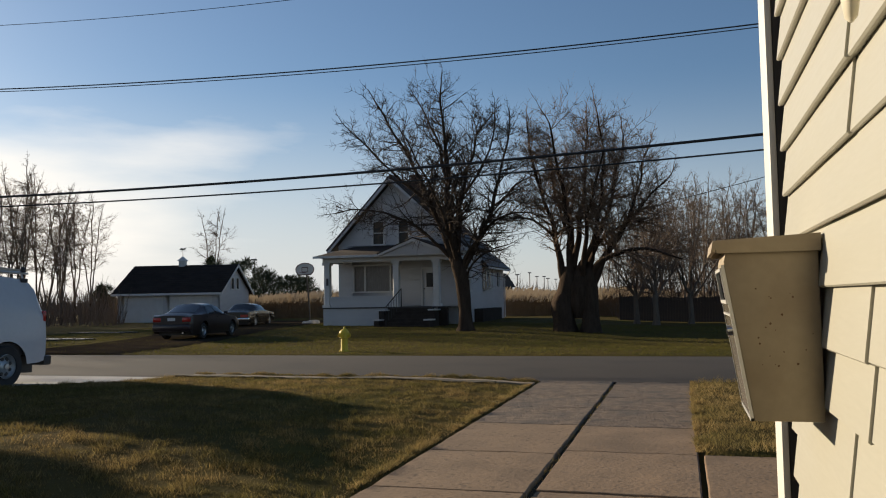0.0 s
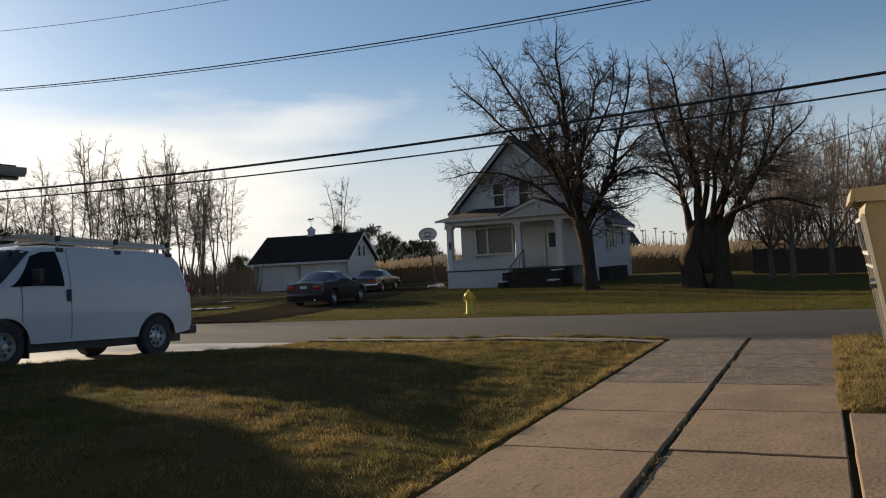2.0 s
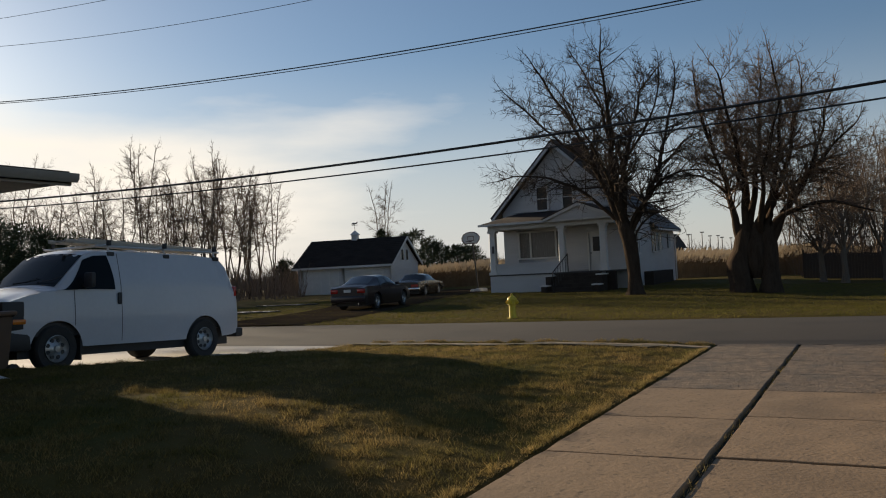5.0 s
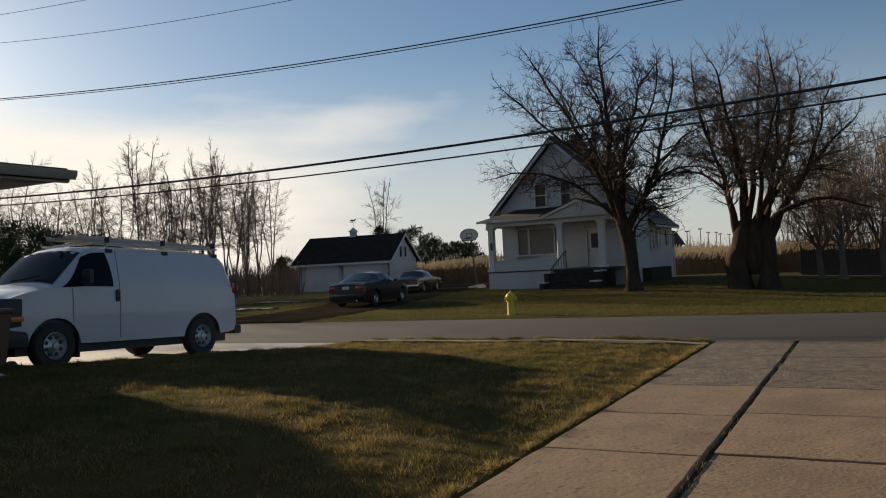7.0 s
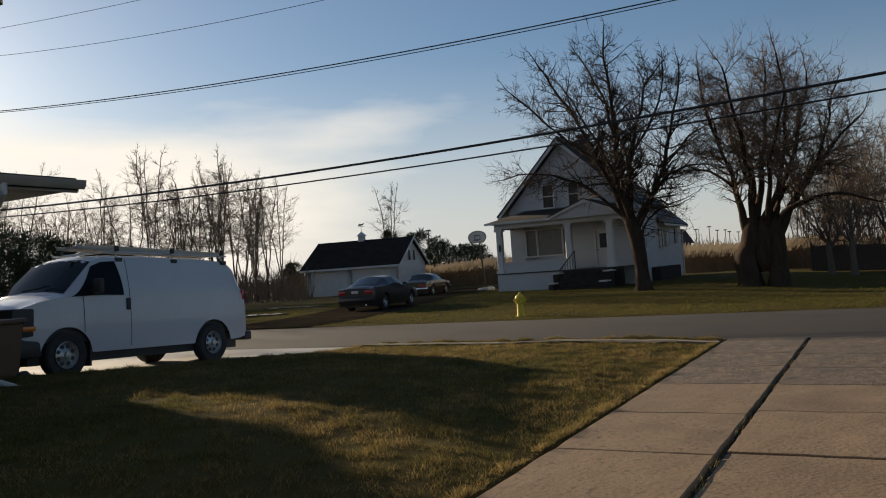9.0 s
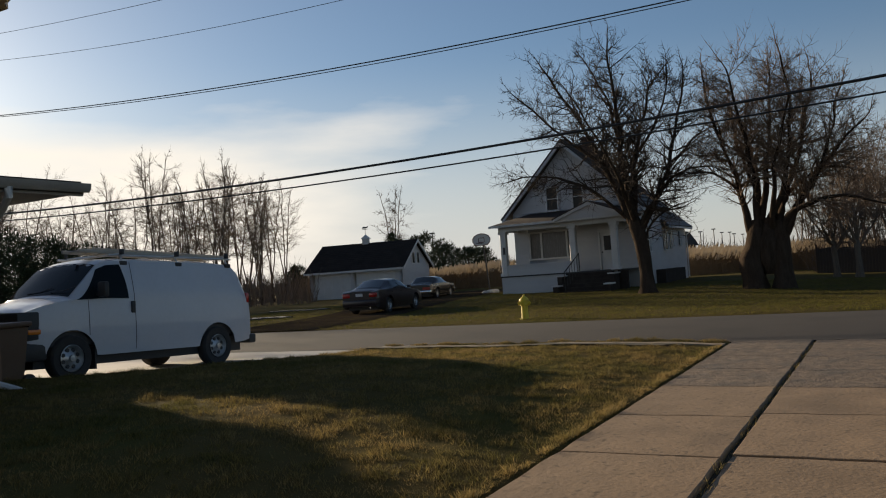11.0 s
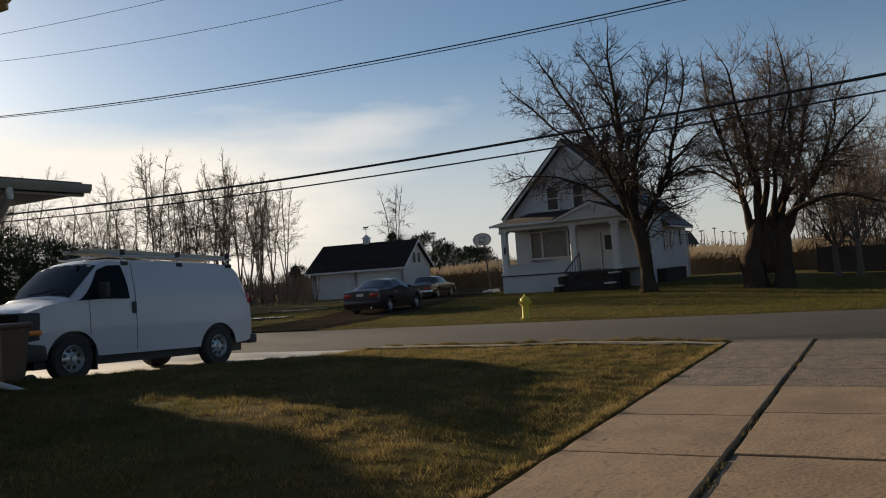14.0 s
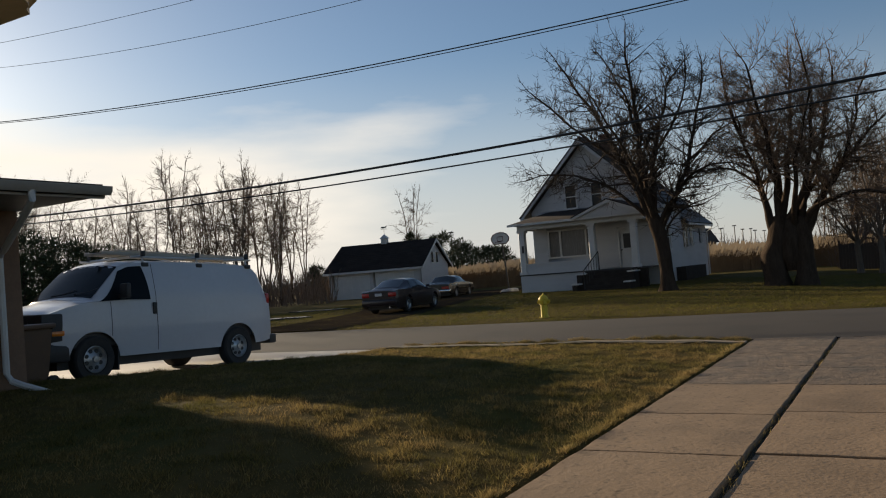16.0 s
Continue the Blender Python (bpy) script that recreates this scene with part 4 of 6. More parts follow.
def make_garage():
    g = group_of("garage", "white double garage with a dark roof and cupola", "garage", pose(-41.0, 52.7, 0.05, 0, 0, 12))
    W, D, H, R = 7.9, 7.0, 2.35, 4.35
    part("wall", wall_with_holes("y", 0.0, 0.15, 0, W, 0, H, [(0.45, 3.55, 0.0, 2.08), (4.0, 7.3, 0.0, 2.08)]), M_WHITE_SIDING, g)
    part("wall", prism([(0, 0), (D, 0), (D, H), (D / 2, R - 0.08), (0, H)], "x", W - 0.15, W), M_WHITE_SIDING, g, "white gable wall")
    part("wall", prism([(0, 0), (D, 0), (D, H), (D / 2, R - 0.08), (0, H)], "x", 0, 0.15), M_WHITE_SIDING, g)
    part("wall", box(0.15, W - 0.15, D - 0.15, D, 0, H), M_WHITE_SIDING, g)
    bm = bmesh.new()
    for s in (-1, 1):
        a, b = (-0.4, H - 0.22), (D / 2, R)
        if s > 0:
            a = (D + 0.4, H - 0.22)
        prism([a, b, (b[0], b[1] + 0.14), (a[0], a[1] + 0.14)], "x", -0.3, W + 0.3, bm)
    roof = part("roof", bm, M_GARAGE_ROOF, g, "near-black shingle roof")
    n = 14
    for k in range(n):
        y0, z0 = -0.42 + (D / 2 + 0.42) * k / n, H - 0.08 + (R + 0.14 - H + 0.08) * k / n
        y1, z1 = -0.42 + (D / 2 + 0.42) * (k + 1.05) / n, H - 0.08 + (R + 0.14 - H + 0.08) * (k + 1.05) / n
        part("shingle_course", prism([(y0, z0), (y1, z1), (y1, z1 + 0.01), (y0, z0 + 0.035)], "x", -0.3, W + 0.3), M_GARAGE_ROOF, roof)
    bm = bmesh.new()
    for s in (-1, 1):
        e = D / 2 + s * (D / 2 + 0.42)
        prism([(D / 2, R - 0.06), (D / 2, R + 0.14), (e, H - 0.10), (e, H - 0.28)], "x", W + 0.26, W + 0.33, bm)
    box(-0.3, W + 0.3, -0.46, -0.40, H - 0.26, H - 0.10, bm=bm)
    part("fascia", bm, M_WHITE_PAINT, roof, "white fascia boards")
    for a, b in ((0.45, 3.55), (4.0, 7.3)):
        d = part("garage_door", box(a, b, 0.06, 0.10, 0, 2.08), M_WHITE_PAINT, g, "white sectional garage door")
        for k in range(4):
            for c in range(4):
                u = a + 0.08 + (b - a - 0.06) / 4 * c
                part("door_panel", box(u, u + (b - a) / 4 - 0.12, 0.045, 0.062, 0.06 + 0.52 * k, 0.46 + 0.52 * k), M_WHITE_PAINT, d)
    for u in (2.55, 3.75):
        w = part("window", box(W + 0.002, W + 0.03, u, u + 0.6, 2.55, 3.4), M_PANE, g, "narrow dark gable window")
        bm = box(W + 0.002, W + 0.05, u - 0.09, u, 2.46, 3.49)
        box(W + 0.002, W + 0.05, u + 0.6, u + 0.69, 2.46, 3.49, bm=bm)
        box(W + 0.002, W + 0.05, u, u + 0.6, 3.4, 3.49, bm=bm)
        box(W + 0.002, W + 0.05, u, u + 0.6, 2.46, 2.55, bm=bm)
        part("frame", bm, M_WHITE_PAINT, w)
    cu = part("cupola", box(3.42, 3.90, D / 2 - 0.24, D / 2 + 0.24, R - 0.1, R + 0.52), M_WHITE_PAINT, roof, "white louvred cupola")
    bm = bmesh.new()
    tip = bm.verts.new((3.66, D / 2, R + 0.88))
    ring = [bm.verts.new((3.66 + sx * 0.34, D / 2 + sy * 0.34, R + 0.50)) for sx, sy in ((-1, -1), (1, -1), (1, 1), (-1, 1))]
    for k in range(4):
        bm.faces.new((ring[k], ring[(k + 1) % 4], tip))
    bm.faces.new(ring)
    part("cupola_roof", bm, M_WHITE_PAINT, roof)
    bm = tube([(3.66, D / 2, R + 0.85), (3.66, D / 2, R + 1.5)], 0.02, 5)
    tube([(3.4, D / 2, R + 1.3), (3.95, D / 2, R + 1.3)], 0.018, 5, bm)
    prism([(3.36, R + 1.40), (3.58, R + 1.36), (3.86, R + 1.40), (3.96, R + 1.58), (3.74, R + 1.49), (3.52, R + 1.53)], "y", D / 2 - 0.012, D / 2 + 0.012, bm)
    part("weathervane", bm, M_POLE, roof, "small metal weathervane")
    return g


make_garage()


# ---- vehicles ----
def lerp_table(table, s):
    """Straight interpolation in rows of (s, values...)."""
    if s <= table[0][0]:
        return table[0][1:]
    for a, b in zip(table, table[1:]):
        if s <= b[0]:
            t = (s - a[0]) / (b[0] - a[0])
            return tuple(p + (q - p) * t for p, q in zip(a[1:], b[1:]))
    return table[-1][1:]


class Shell:
    """A car body. s runs from the nose (0) to the tail; rows give (s, bottom, belt, top, half width, half width of the roof)."""

    def __init__(self, table, arches, arch_r):
        self.table, self.arches, self.arch_r = table, arches, arch_r

    def point(self, s, t, out=0.0, side=1):
        zb, belt, zt, hw, hr = lerp_table(self.table, s)
        for c in self.arches:
            d = abs(s - c)
            if d < self.arch_r:
                zb = max(zb, 0.37 + math.sqrt(self.arch_r ** 2 - d * d))
        if t <= 0.5:
            k = t / 0.5
            z = zb + (belt - zb) * k
            u = (z - 0.3) / max(belt - 0.3, 0.1)
            x = hw * (0.955 + 0.045 * math.sin(math.pi * min(max(u, 0), 1) * 0.85 + 0.25))
            n = Vector((1, 0, 0))
        elif t <= 0.85:
            k = (t - 0.5) / 0.35
            e = max(zt - 0.07, belt)
            z = belt + (e - belt) * k
            x = hw * 0.975 + (hr - hw * 0.975) * (k ** 1.25)
            n = Vector((1, 0, 0.25))
        else:
            k = (t - 0.85) / 0.15
            e = max(zt - 0.07, belt)
            a = k * math.pi / 2
            x = hr * (1 - k) if k > 0.35 else hr * (1 - k * 0.85 - 0.0525 * (k / 0.35) * 1.0)
            z = e + (zt - e) * math.sin(a) ** 0.6 if zt > e else zt
            n = Vector((0.3 * (1 - k), 0, 1))
        n.normalize()
        return Vector((side * (x + out * n.x), s, z + out * n.z))

    def stations(self, step=0.07):
        s0, s1 = self.table[0][0], self.table[-1][0]
        out = {round(s0 + (s1 - s0) * i / int((s1 - s0) / step), 4) for i in range(int((s1 - s0) / step) + 1)}
        for c in self.arches:
            out |= {round(c + self.arch_r * math.sin(math.pi / 2 * k / 6), 4) for k in range(-6, 7)}
        out |= {r[0] for r in self.table}
        return sorted(out)

    def body(self):
        bm = bmesh.new()
        ts = [0, 0.1, 0.2, 0.3, 0.4, 0.5, 0.55, 0.6, 0.66, 0.72, 0.78, 0.85, 0.88, 0.92, 0.96, 1.0]
        rings = []
        for s in self.stations():
            left = [self.point(s, t, 0, -1) for t in ts]
            right = [self.point(s, t, 0, 1) for t in ts[:-1]][::-1]
            rings.append([bm.verts.new(p) for p in left + right])
        for a, b in zip(rings, rings[1:]):
            for k in range(len(a) - 1):
                bm.faces.new((a[k], a[k + 1], b[k + 1], b[k]))
        bm.faces.new(rings[0])
        bm.faces.new(rings[-1])
        return bm

    def patch(self, s0, s1, t0, t1, side=1, out=0.006, n=10, m=8, cut=None, both=False):
        """A skin lying on the body. cut(s) may move the front border of a row."""
        bm = bmesh.new()
        rows_ = []
        for i in range(n + 1):
            row = []
            for j in range(m + 1):
                v = t0 + (t1 - t0) * j / m
                a = s0 if cut is None else cut(j / m)[0]
                b = s1 if cut is None else cut(j / m)[1]
                row.append(self.point(a + (b - a) * i / n, v, out, side))
            rows_.append(row)
        grid = [[bm.verts.new(p) for p in r] for r in rows_]
        for a, b in zip(grid, grid[1:]):
            for k in range(m):
                bm.faces.new((a[k], a[k + 1], b[k + 1], b[k]))
        return bm

    def across(self, s0, s1, out=0.006, t0=0.865, n=8):
        """A screen over the full width (windscreen, rear window, roof panel)."""
        bm = bmesh.new()
        ts = [t0, 0.9, 0.95, 1.0]
        grid = []
        for i in range(n + 1):
            s = s0 + (s1 - s0) * i / n
            pts = [self.point(s, t, out, -1) for t in ts] + [self.point(s, t, out, 1) for t in ts[:-1]][::-1]
            grid.append([bm.verts.new(p) for p in pts])
        for a, b in zip(grid, grid[1:]):
            for k in range(len(a) - 1):
                bm.faces.new((a[k], a[k + 1], b[k + 1], b[k]))
        return bm


def wheel(parent, x, y, r, width, rim_r, style, side):
    """A tyre with a dished rim; side: +1 shows its outer face to +x."""
    prof = [(rim_r, -0.5), (rim_r + 0.01, -0.42), (r - 0.035, -0.5), (r - 0.008, -0.40), (r, -0.25), (r, 0.25), (r - 0.008, 0.40), (r - 0.035, 0.5), (rim_r + 0.01, 0.42), (rim_r, 0.5)]
    n = 32
    bm = bmesh.new()
    rings = [[bm.verts.new((x + w * width, y + q * math.cos(2 * math.pi * k / n), r + q * math.sin(2 * math.pi * k / n))) for k in range(n)] for q, w in prof]
    for a, b in zip(rings, rings[1:]):
        for k in range(n):
            bm.faces.new((a[k], a[(k + 1) % n], b[(k + 1) % n], b[k]))
    w_ = part("wheel", bm, M_TYRE, parent, "black rubber tyre")
    o = side * width * 0.5
    dish = [(rim_r, 0.44), (rim_r - 0.015, 0.46), (rim_r - 0.03, 0.30), (rim_r * 0.72, 0.16), (rim_r * 0.50, 0.26), (rim_r * 0.36, 0.36), (rim_r * 0.26, 0.40), (rim_r * 0.22, 0.54), (rim_r * 0.05, 0.56)]
    bm = bmesh.new()
    rings = [[bm.verts.new((x + side * w * width, y + q * math.cos(2 * math.pi * k / n), r + q * math.sin(2 * math.pi * k / n))) for k in range(n)] for q, w in dish]
    for a, b in zip(rings, rings[1:]):
        for k in range(n):
            bm.faces.new((a[k], a[(k + 1) % n], b[(k + 1) % n], b[k]))
    bm.faces.new(rings[-1])
    rim = part("rim", bm, M_RIM, w_, "grey steel rim")
    for k in range(style):
        a = 2 * math.pi * (k + 0.5) / style
        c = Vector((x + side * width * 0.23, y + rim_r * 0.63 * math.cos(a), r + rim_r * 0.63 * math.sin(a)))
        bm = tube([c - Vector((side * 0.02, 0, 0)), c + Vector((side * 0.012, 0, 0))], rim_r * 0.15, 8)
        part("rim_hole", bm, M_DARK, w_)
    return w_


def make_van():
    tilt = math.degrees(math.atan2(0.16, 3.5))
    # van coordinates: nose at y = 0, tail at y = 5.55, wheels on z = 0
    g = group_of("van", "white panel van with a roof rack parked on the drive", "van", pose(-13.43, 8.33, 0.155, -tilt, 0, 0))
    T = [(0.0, 0.62, 1.10, 1.15, 0.82, 0.64), (0.05, 0.55, 1.19, 1.25, 0.94, 0.80), (0.18, 0.52, 1.24, 1.30, 0.98, 0.86), (0.45, 0.50, 1.32, 1.37, 0.995, 0.88), (0.75, 0.48, 1.38, 1.44, 1.0, 0.88),
         (0.94, 0.46, 1.40, 1.49, 1.0, 0.88), (1.00, 0.46, 1.40, 1.53, 1.0, 0.88), (1.58, 0.42, 1.41, 2.09, 1.0, 0.81), (1.80, 0.42, 1.41, 2.18, 1.0, 0.81), (2.3, 0.42, 1.40, 2.215, 1.0, 0.82), (4.3, 0.42, 1.38, 2.205, 1.0, 0.82),
         (4.95, 0.44, 1.36, 2.17, 0.995, 0.80), (5.12, 0.45, 1.35, 2.11, 0.99, 0.79), (5.26, 0.46, 1.34, 1.98, 0.985, 0.80), (5.44, 0.50, 1.33, 1.52, 0.965, 0.86), (5.50, 0.56, 1.30, 1.40, 0.93, 0.84)]
    S = Shell(T, (0.97, 4.45), 0.515)
    part("body", S.body(), M_VAN, g, "white painted van body", angle=28)
    part("underbody", box(-0.80, 0.80, 0.35, 5.3, 0.26, 0.60), M_BLACK_PLASTIC, g)
    part("inner_wing", box(-0.93, 0.93, 0.5, 1.45, 0.62, 0.85), M_BLACK_PLASTIC, g)
    part("inner_wing", box(-0.93, 0.93, 3.98, 4.92, 0.62, 0.85), M_BLACK_PLASTIC, g)
    for y in (0.97, 4.45):
        for side in (-1, 1):
            wheel(g, side * 0.87, y, 0.405, 0.25, 0.238, 8, side)
    part("windscreen", S.across(0.99, 1.60, 0.008, 0.852), M_VAN_GLASS, g, "large raked windscreen")
    for side in (-1, 1):
        part("side_window", S.patch(1.5, 2.2, 0.51, 0.815, side, 0.008, 12, 8, cut=lambda j: (1.07 + 0.50 * j, 2.19 - 0.10 * j * j)), M_VAN_GLASS, g, "dark cab door window")
        for s in (1.31, 2.32):
            part("panel_gap", S.patch(s, s + 0.014, 0.03, 0.83 if s > 1.8 else 0.5, side, 0.003, 1, 14), M_DARK, g)
        p = S.point(2.27, 0.44, 0.004, side)
        bm = box(min(p.x, p.x + side * 0.035), max(p.x, p.x + side * 0.035), 2.23, 2.32, 1.15, 1.37, bevel=0.015)
        part("door_handle", bm, M_BLACK_PLASTIC, g, "black door handle plate")
        m = part("door_mirror", box(min(side * 1.02, side * 1.24), max(side * 1.02, side * 1.24), 1.46, 1.56, 1.45, 1.72, bevel=0.03), M_BLACK_PLASTIC, g, "black door mirror")
        part("mirror_arm", box(min(side * 0.95, side * 1.05), max(side * 0.95, side * 1.05), 1.48, 1.54, 1.47, 1.53), M_BLACK_PLASTIC, m)
        bm = box(min(side * 0.70, side * 0.955), max(side * 0.70, side * 0.955), -0.035, 0.22, 0.93, 1.17, bevel=0.02)
        part("headlight", bm, M_LENS, g, "clear headlight")
        bm = box(min(side * 0.88, side * 1.0), max(side * 0.88, side * 1.0), 0.14, 0.38, 0.84, 0.93, bevel=0.02)
        part("turn_signal", bm, M_AMBER, g, "amber turn signal")
        part("tail_lamp", box(min(side * 0.86, side * 0.945), max(side * 0.86, side * 0.945), 5.38, 5.47, 1.28, 1.50, bevel=0.02), M_RED, g, "tall red tail lamp")
        part("mud_flap", box(min(side * 0.76, side * 0.97), max(side * 0.76, side * 0.97), 1.44, 1.47, 0.18, 0.56), M_BLACK_PLASTIC, g)
    part("grille", box(-0.99, 0.99, -0.04, 0.36, 0.74, 1.22, bevel=0.03), M_BLACK_PLASTIC, g, "black plastic grille")
    bm = bmesh.new()
    for k in range(4):
        box(-0.64, 0.64, -0.062, -0.045, 0.82 + 0.085 * k, 0.845 + 0.085 * k, bm=bm)
    part("grille_bars", bm, M_BLACK_PLASTIC, g)
    part("front_bumper", box(-0.99, 0.99, -0.13, 0.50, 0.40, 0.72, bevel=0.05), M_BLACK_PLASTIC, g, "black front bumper")
    part("plate", box(-0.18, 0.18, -0.142, -0.128, 0.50, 0.62), M_WHITE_PAINT, g)
    part("rear_bumper", box(-0.97, 0.97, 5.42, 5.64, 0.40, 0.60, bevel=0.04), M_BLACK_PLASTIC, g, "black rear bumper")
    for x in (-0.3, 0.35):
        part("wiper", tube([(x, 1.02, 1.565), (x + 0.35, 1.04, 1.585), (x + 0.62, 1.10, 1.655)], 0.007, 5), M_DARK, g)
    # rack: three bows and two side rails
    rack = part("roof_rack", tube([(-0.72, 1.95, 2.24), (-0.72, 5.15, 2.24)], 0.022, 6), M_ALU, g, "pale tubular roof rack")
    part("rack_rail", tube([(0.72, 1.95, 2.24), (0.72, 5.15, 2.24)], 0.022, 6), M_ALU, rack)
    for y in (2.2, 3.55, 4.95):
        part("rack_bow", tube([(-0.80, y, 2.08), (-0.74, y, 2.26), (0.74, y, 2.26), (0.80, y, 2.08)], 0.024, 6), M_ALU, rack)
        for x in (-0.80, 0.80):
            part("rack_foot", box(x - 0.05, x + 0.05, y - 0.08, y + 0.08, 2.05, 2.13, bevel=0.012), M_BLACK_PLASTIC, rack)
            part("rack_stop", box(x - 0.03 - 0.04 * (x > 0) + 0.02, x + 0.03, y - 0.03, y + 0.03, 2.25, 2.36, bevel=0.01), M_BLACK_PLASTIC, rack)
    return g, g.matrix_basis.copy()


van, VAN_AT = make_van()


def make_ladder():
    g = group_of("ladder", "pale extension ladder lying on the van's rack", "ladder", VAN_AT @ pose(0.1, 1.45, 2.285, -0.9, 0, 0))
    for x in (-0.02, 0.42):
        part("rail", box(x, x + 0.045, 0, 3.6, 0.0, 0.065, bevel=0.008), M_LADDER, g)
    for x in (0.05, 0.35):
        part("rail", box(x, x + 0.035, 0.35, 3.75, 0.065, 0.115, bevel=0.008), M_LADDER, g)
    for k in range(11):
        part("rung", tube([(0.0, 0.15 + 0.31 * k, 0.045), (0.44, 0.15 + 0.31 * k, 0.045)], 0.016, 6), M_LADDER, g)
    return g


make_ladder()


def make_car(name, label, at, T, arches, arch_r, wr, width, paint, tan=None, boxy=False):
    g = group_of(name, label, "car", at)
    S = Shell(T, arches, arch_r)
    L = T[-1][0]
    part("body", S.body(), paint, g, angle=28)
    part("underbody", box(-0.7, 0.7, 0.3, L - 0.3, 0.18, 0.5), M_BLACK_PLASTIC, g)
    for y in arches:
        for side in (-1, 1):
            wheel(g, side * (width - 0.14), y, wr, 0.20, wr * 0.62, 5, side)
    return g, S


def make_sedan():
    # nose at y = 0 turned away from the street
    T = [(0.0, 0.42, 0.62, 0.66, 0.66, 0.5), (0.10, 0.28, 0.70, 0.74, 0.82, 0.66), (0.6, 0.22, 0.86, 0.90, 0.89, 0.76), (1.25, 0.22, 0.93, 0.98, 0.91, 0.74), (1.40, 0.22, 0.94, 1.04, 0.91, 0.70), (2.05, 0.22, 0.96, 1.39, 0.91, 0.62), (2.5, 0.22, 0.97, 1.46, 0.91, 0.61), (3.2, 0.22, 0.98, 1.43, 0.91, 0.60), (4.0, 0.22, 0.99, 1.10, 0.90, 0.66), (4.10, 0.22, 1.0, 1.05, 0.90, 0.70), (4.62, 0.24, 0.99, 1.04, 0.86, 0.68), (4.78, 0.34, 0.94, 0.98, 0.78, 0.6)]
    g, S = make_car("sedan", "dark plum sedan parked on the muddy drive", pose(-20.15, 33.15, 0.055, 0, 0, 187), T, (0.92, 3.70), 0.37, 0.325, 0.91, M_SEDAN)
    part("windscreen", S.across(1.42, 2.05), M_CAR_GLASS, g)
    part("rear_window", S.across(3.30, 3.98), M_CAR_GLASS, g, "dark sloping rear window")
    for side in (-1, 1):
        for a, b, c, d in ((1.75, 2.62, 0.28, 0.0), (2.70, 3.45, 0.0, 0.22)):
            part("side_window", S.patch(a, b, 0.53, 0.82, side, 0.006, 8, 6, cut=lambda j, a=a, b=b, c=c, d=d: (a + c * j, b - d * j)), M_CAR_GLASS, g, "dark side window")
        part("tail_lamp", box(min(side * 0.45, side * 0.80), max(side * 0.45, side * 0.80), 4.66, 4.79, 0.72, 0.90, bevel=0.02), M_RED, g, "red tail lamp")
        for s in (1.65, 2.66, 3.5):
            part("panel_gap", S.patch(s, s + 0.012, 0.05, 0.5, side, 0.003, 1, 8), M_DARK, g)
        for s in (2.45, 3.35):
            p = S.point(s, 0.45, 0.0, side)
            part("door_handle", box(min(p.x, p.x + side * 0.03), max(p.x, p.x + side * 0.03), s - 0.09, s + 0.09, 0.86, 0.90), M_SEDAN, g)
        part("door_mirror", box(min(side * 0.90, side * 1.06), max(side * 0.90, side * 1.06), 1.78, 1.90, 0.98, 1.10, bevel=0.02), M_SEDAN, g)
    part("rear_bumper", box(-0.80, 0.80, 4.62, 4.84, 0.36, 0.62, bevel=0.05), M_SEDAN, g)
    part("plate", box(-0.16, 0.16, 4.79, 4.80, 0.76, 0.88), M_WHITE_PAINT, g)
    part("exhaust", tube([(-0.5, 4.6, 0.28), (-0.5, 4.82, 0.28)], 0.035, 8), M_CHROME, g)
    return g


make_sedan()


def make_coupe():
    T = [(0.0, 0.40, 0.72, 0.76, 0.80, 0.70), (0.12, 0.30, 0.80, 0.84, 0.90, 0.78), (1.5, 0.25, 0.90, 0.94, 0.93, 0.80), (1.62, 0.25, 0.91, 0.98, 0.93, 0.74), (2.2, 0.25, 0.92, 1.33, 0.93, 0.64), (2.6, 0.25, 0.93, 1.37, 0.93, 0.63), (3.25, 0.25, 0.93, 1.34, 0.93, 0.63), (3.75, 0.25, 0.94, 1.02, 0.93, 0.72), (3.9, 0.25, 0.94, 0.98, 0.92, 0.76), (4.85, 0.28, 0.90, 0.94, 0.88, 0.74), (5.0, 0.36, 0.84, 0.88, 0.82, 0.70)]
    g, S = make_car("coupe", "dark older coupe with chrome trim", pose(-25.4, 46.2, 0.08, 0, 0, 192), T, (1.05, 3.85), 0.37, 0.34, 0.93, M_COUPE)
    part("windscreen", S.across(1.66, 2.2), M_CAR_GLASS, g)
    part("rear_window", S.across(3.27, 3.72), M_CAR_GLASS, g)
    for side in (-1, 1):
        part("side_window", S.patch(2.0, 3.1, 0.53, 0.82, side, 0.006, 8, 6, cut=lambda j: (1.95 + 0.3 * j, 3.15)), M_CAR_GLASS, g)
        # the glossy flank's reflection, put in as a tan-coloured strip
        part("side_stripe", S.patch(0.2, 4.8, 0.40, 0.49, side, 0.005, 40, 3), M_COUPE_SHEEN, g, "tan reflection painted along the flank")
        part("chrome_strip", S.patch(0.15, 4.85, 0.26, 0.29, side, 0.010, 40, 1), M_CHROME, g)
        part("tail_lamp", box(min(side * 0.35, side * 0.78), max(side * 0.35, side * 0.78), 4.93, 5.01, 0.60, 0.74), M_RED, g)
    part("rear_bumper", box(-0.88, 0.88, 4.92, 5.10, 0.40, 0.56, bevel=0.03), M_CHROME, g, "chrome bumper")
    part("front_bumper", box(-0.88, 0.88, -0.10, 0.10, 0.40, 0.56, bevel=0.03), M_CHROME, g, "chrome bumper")
    return g


make_coupe()


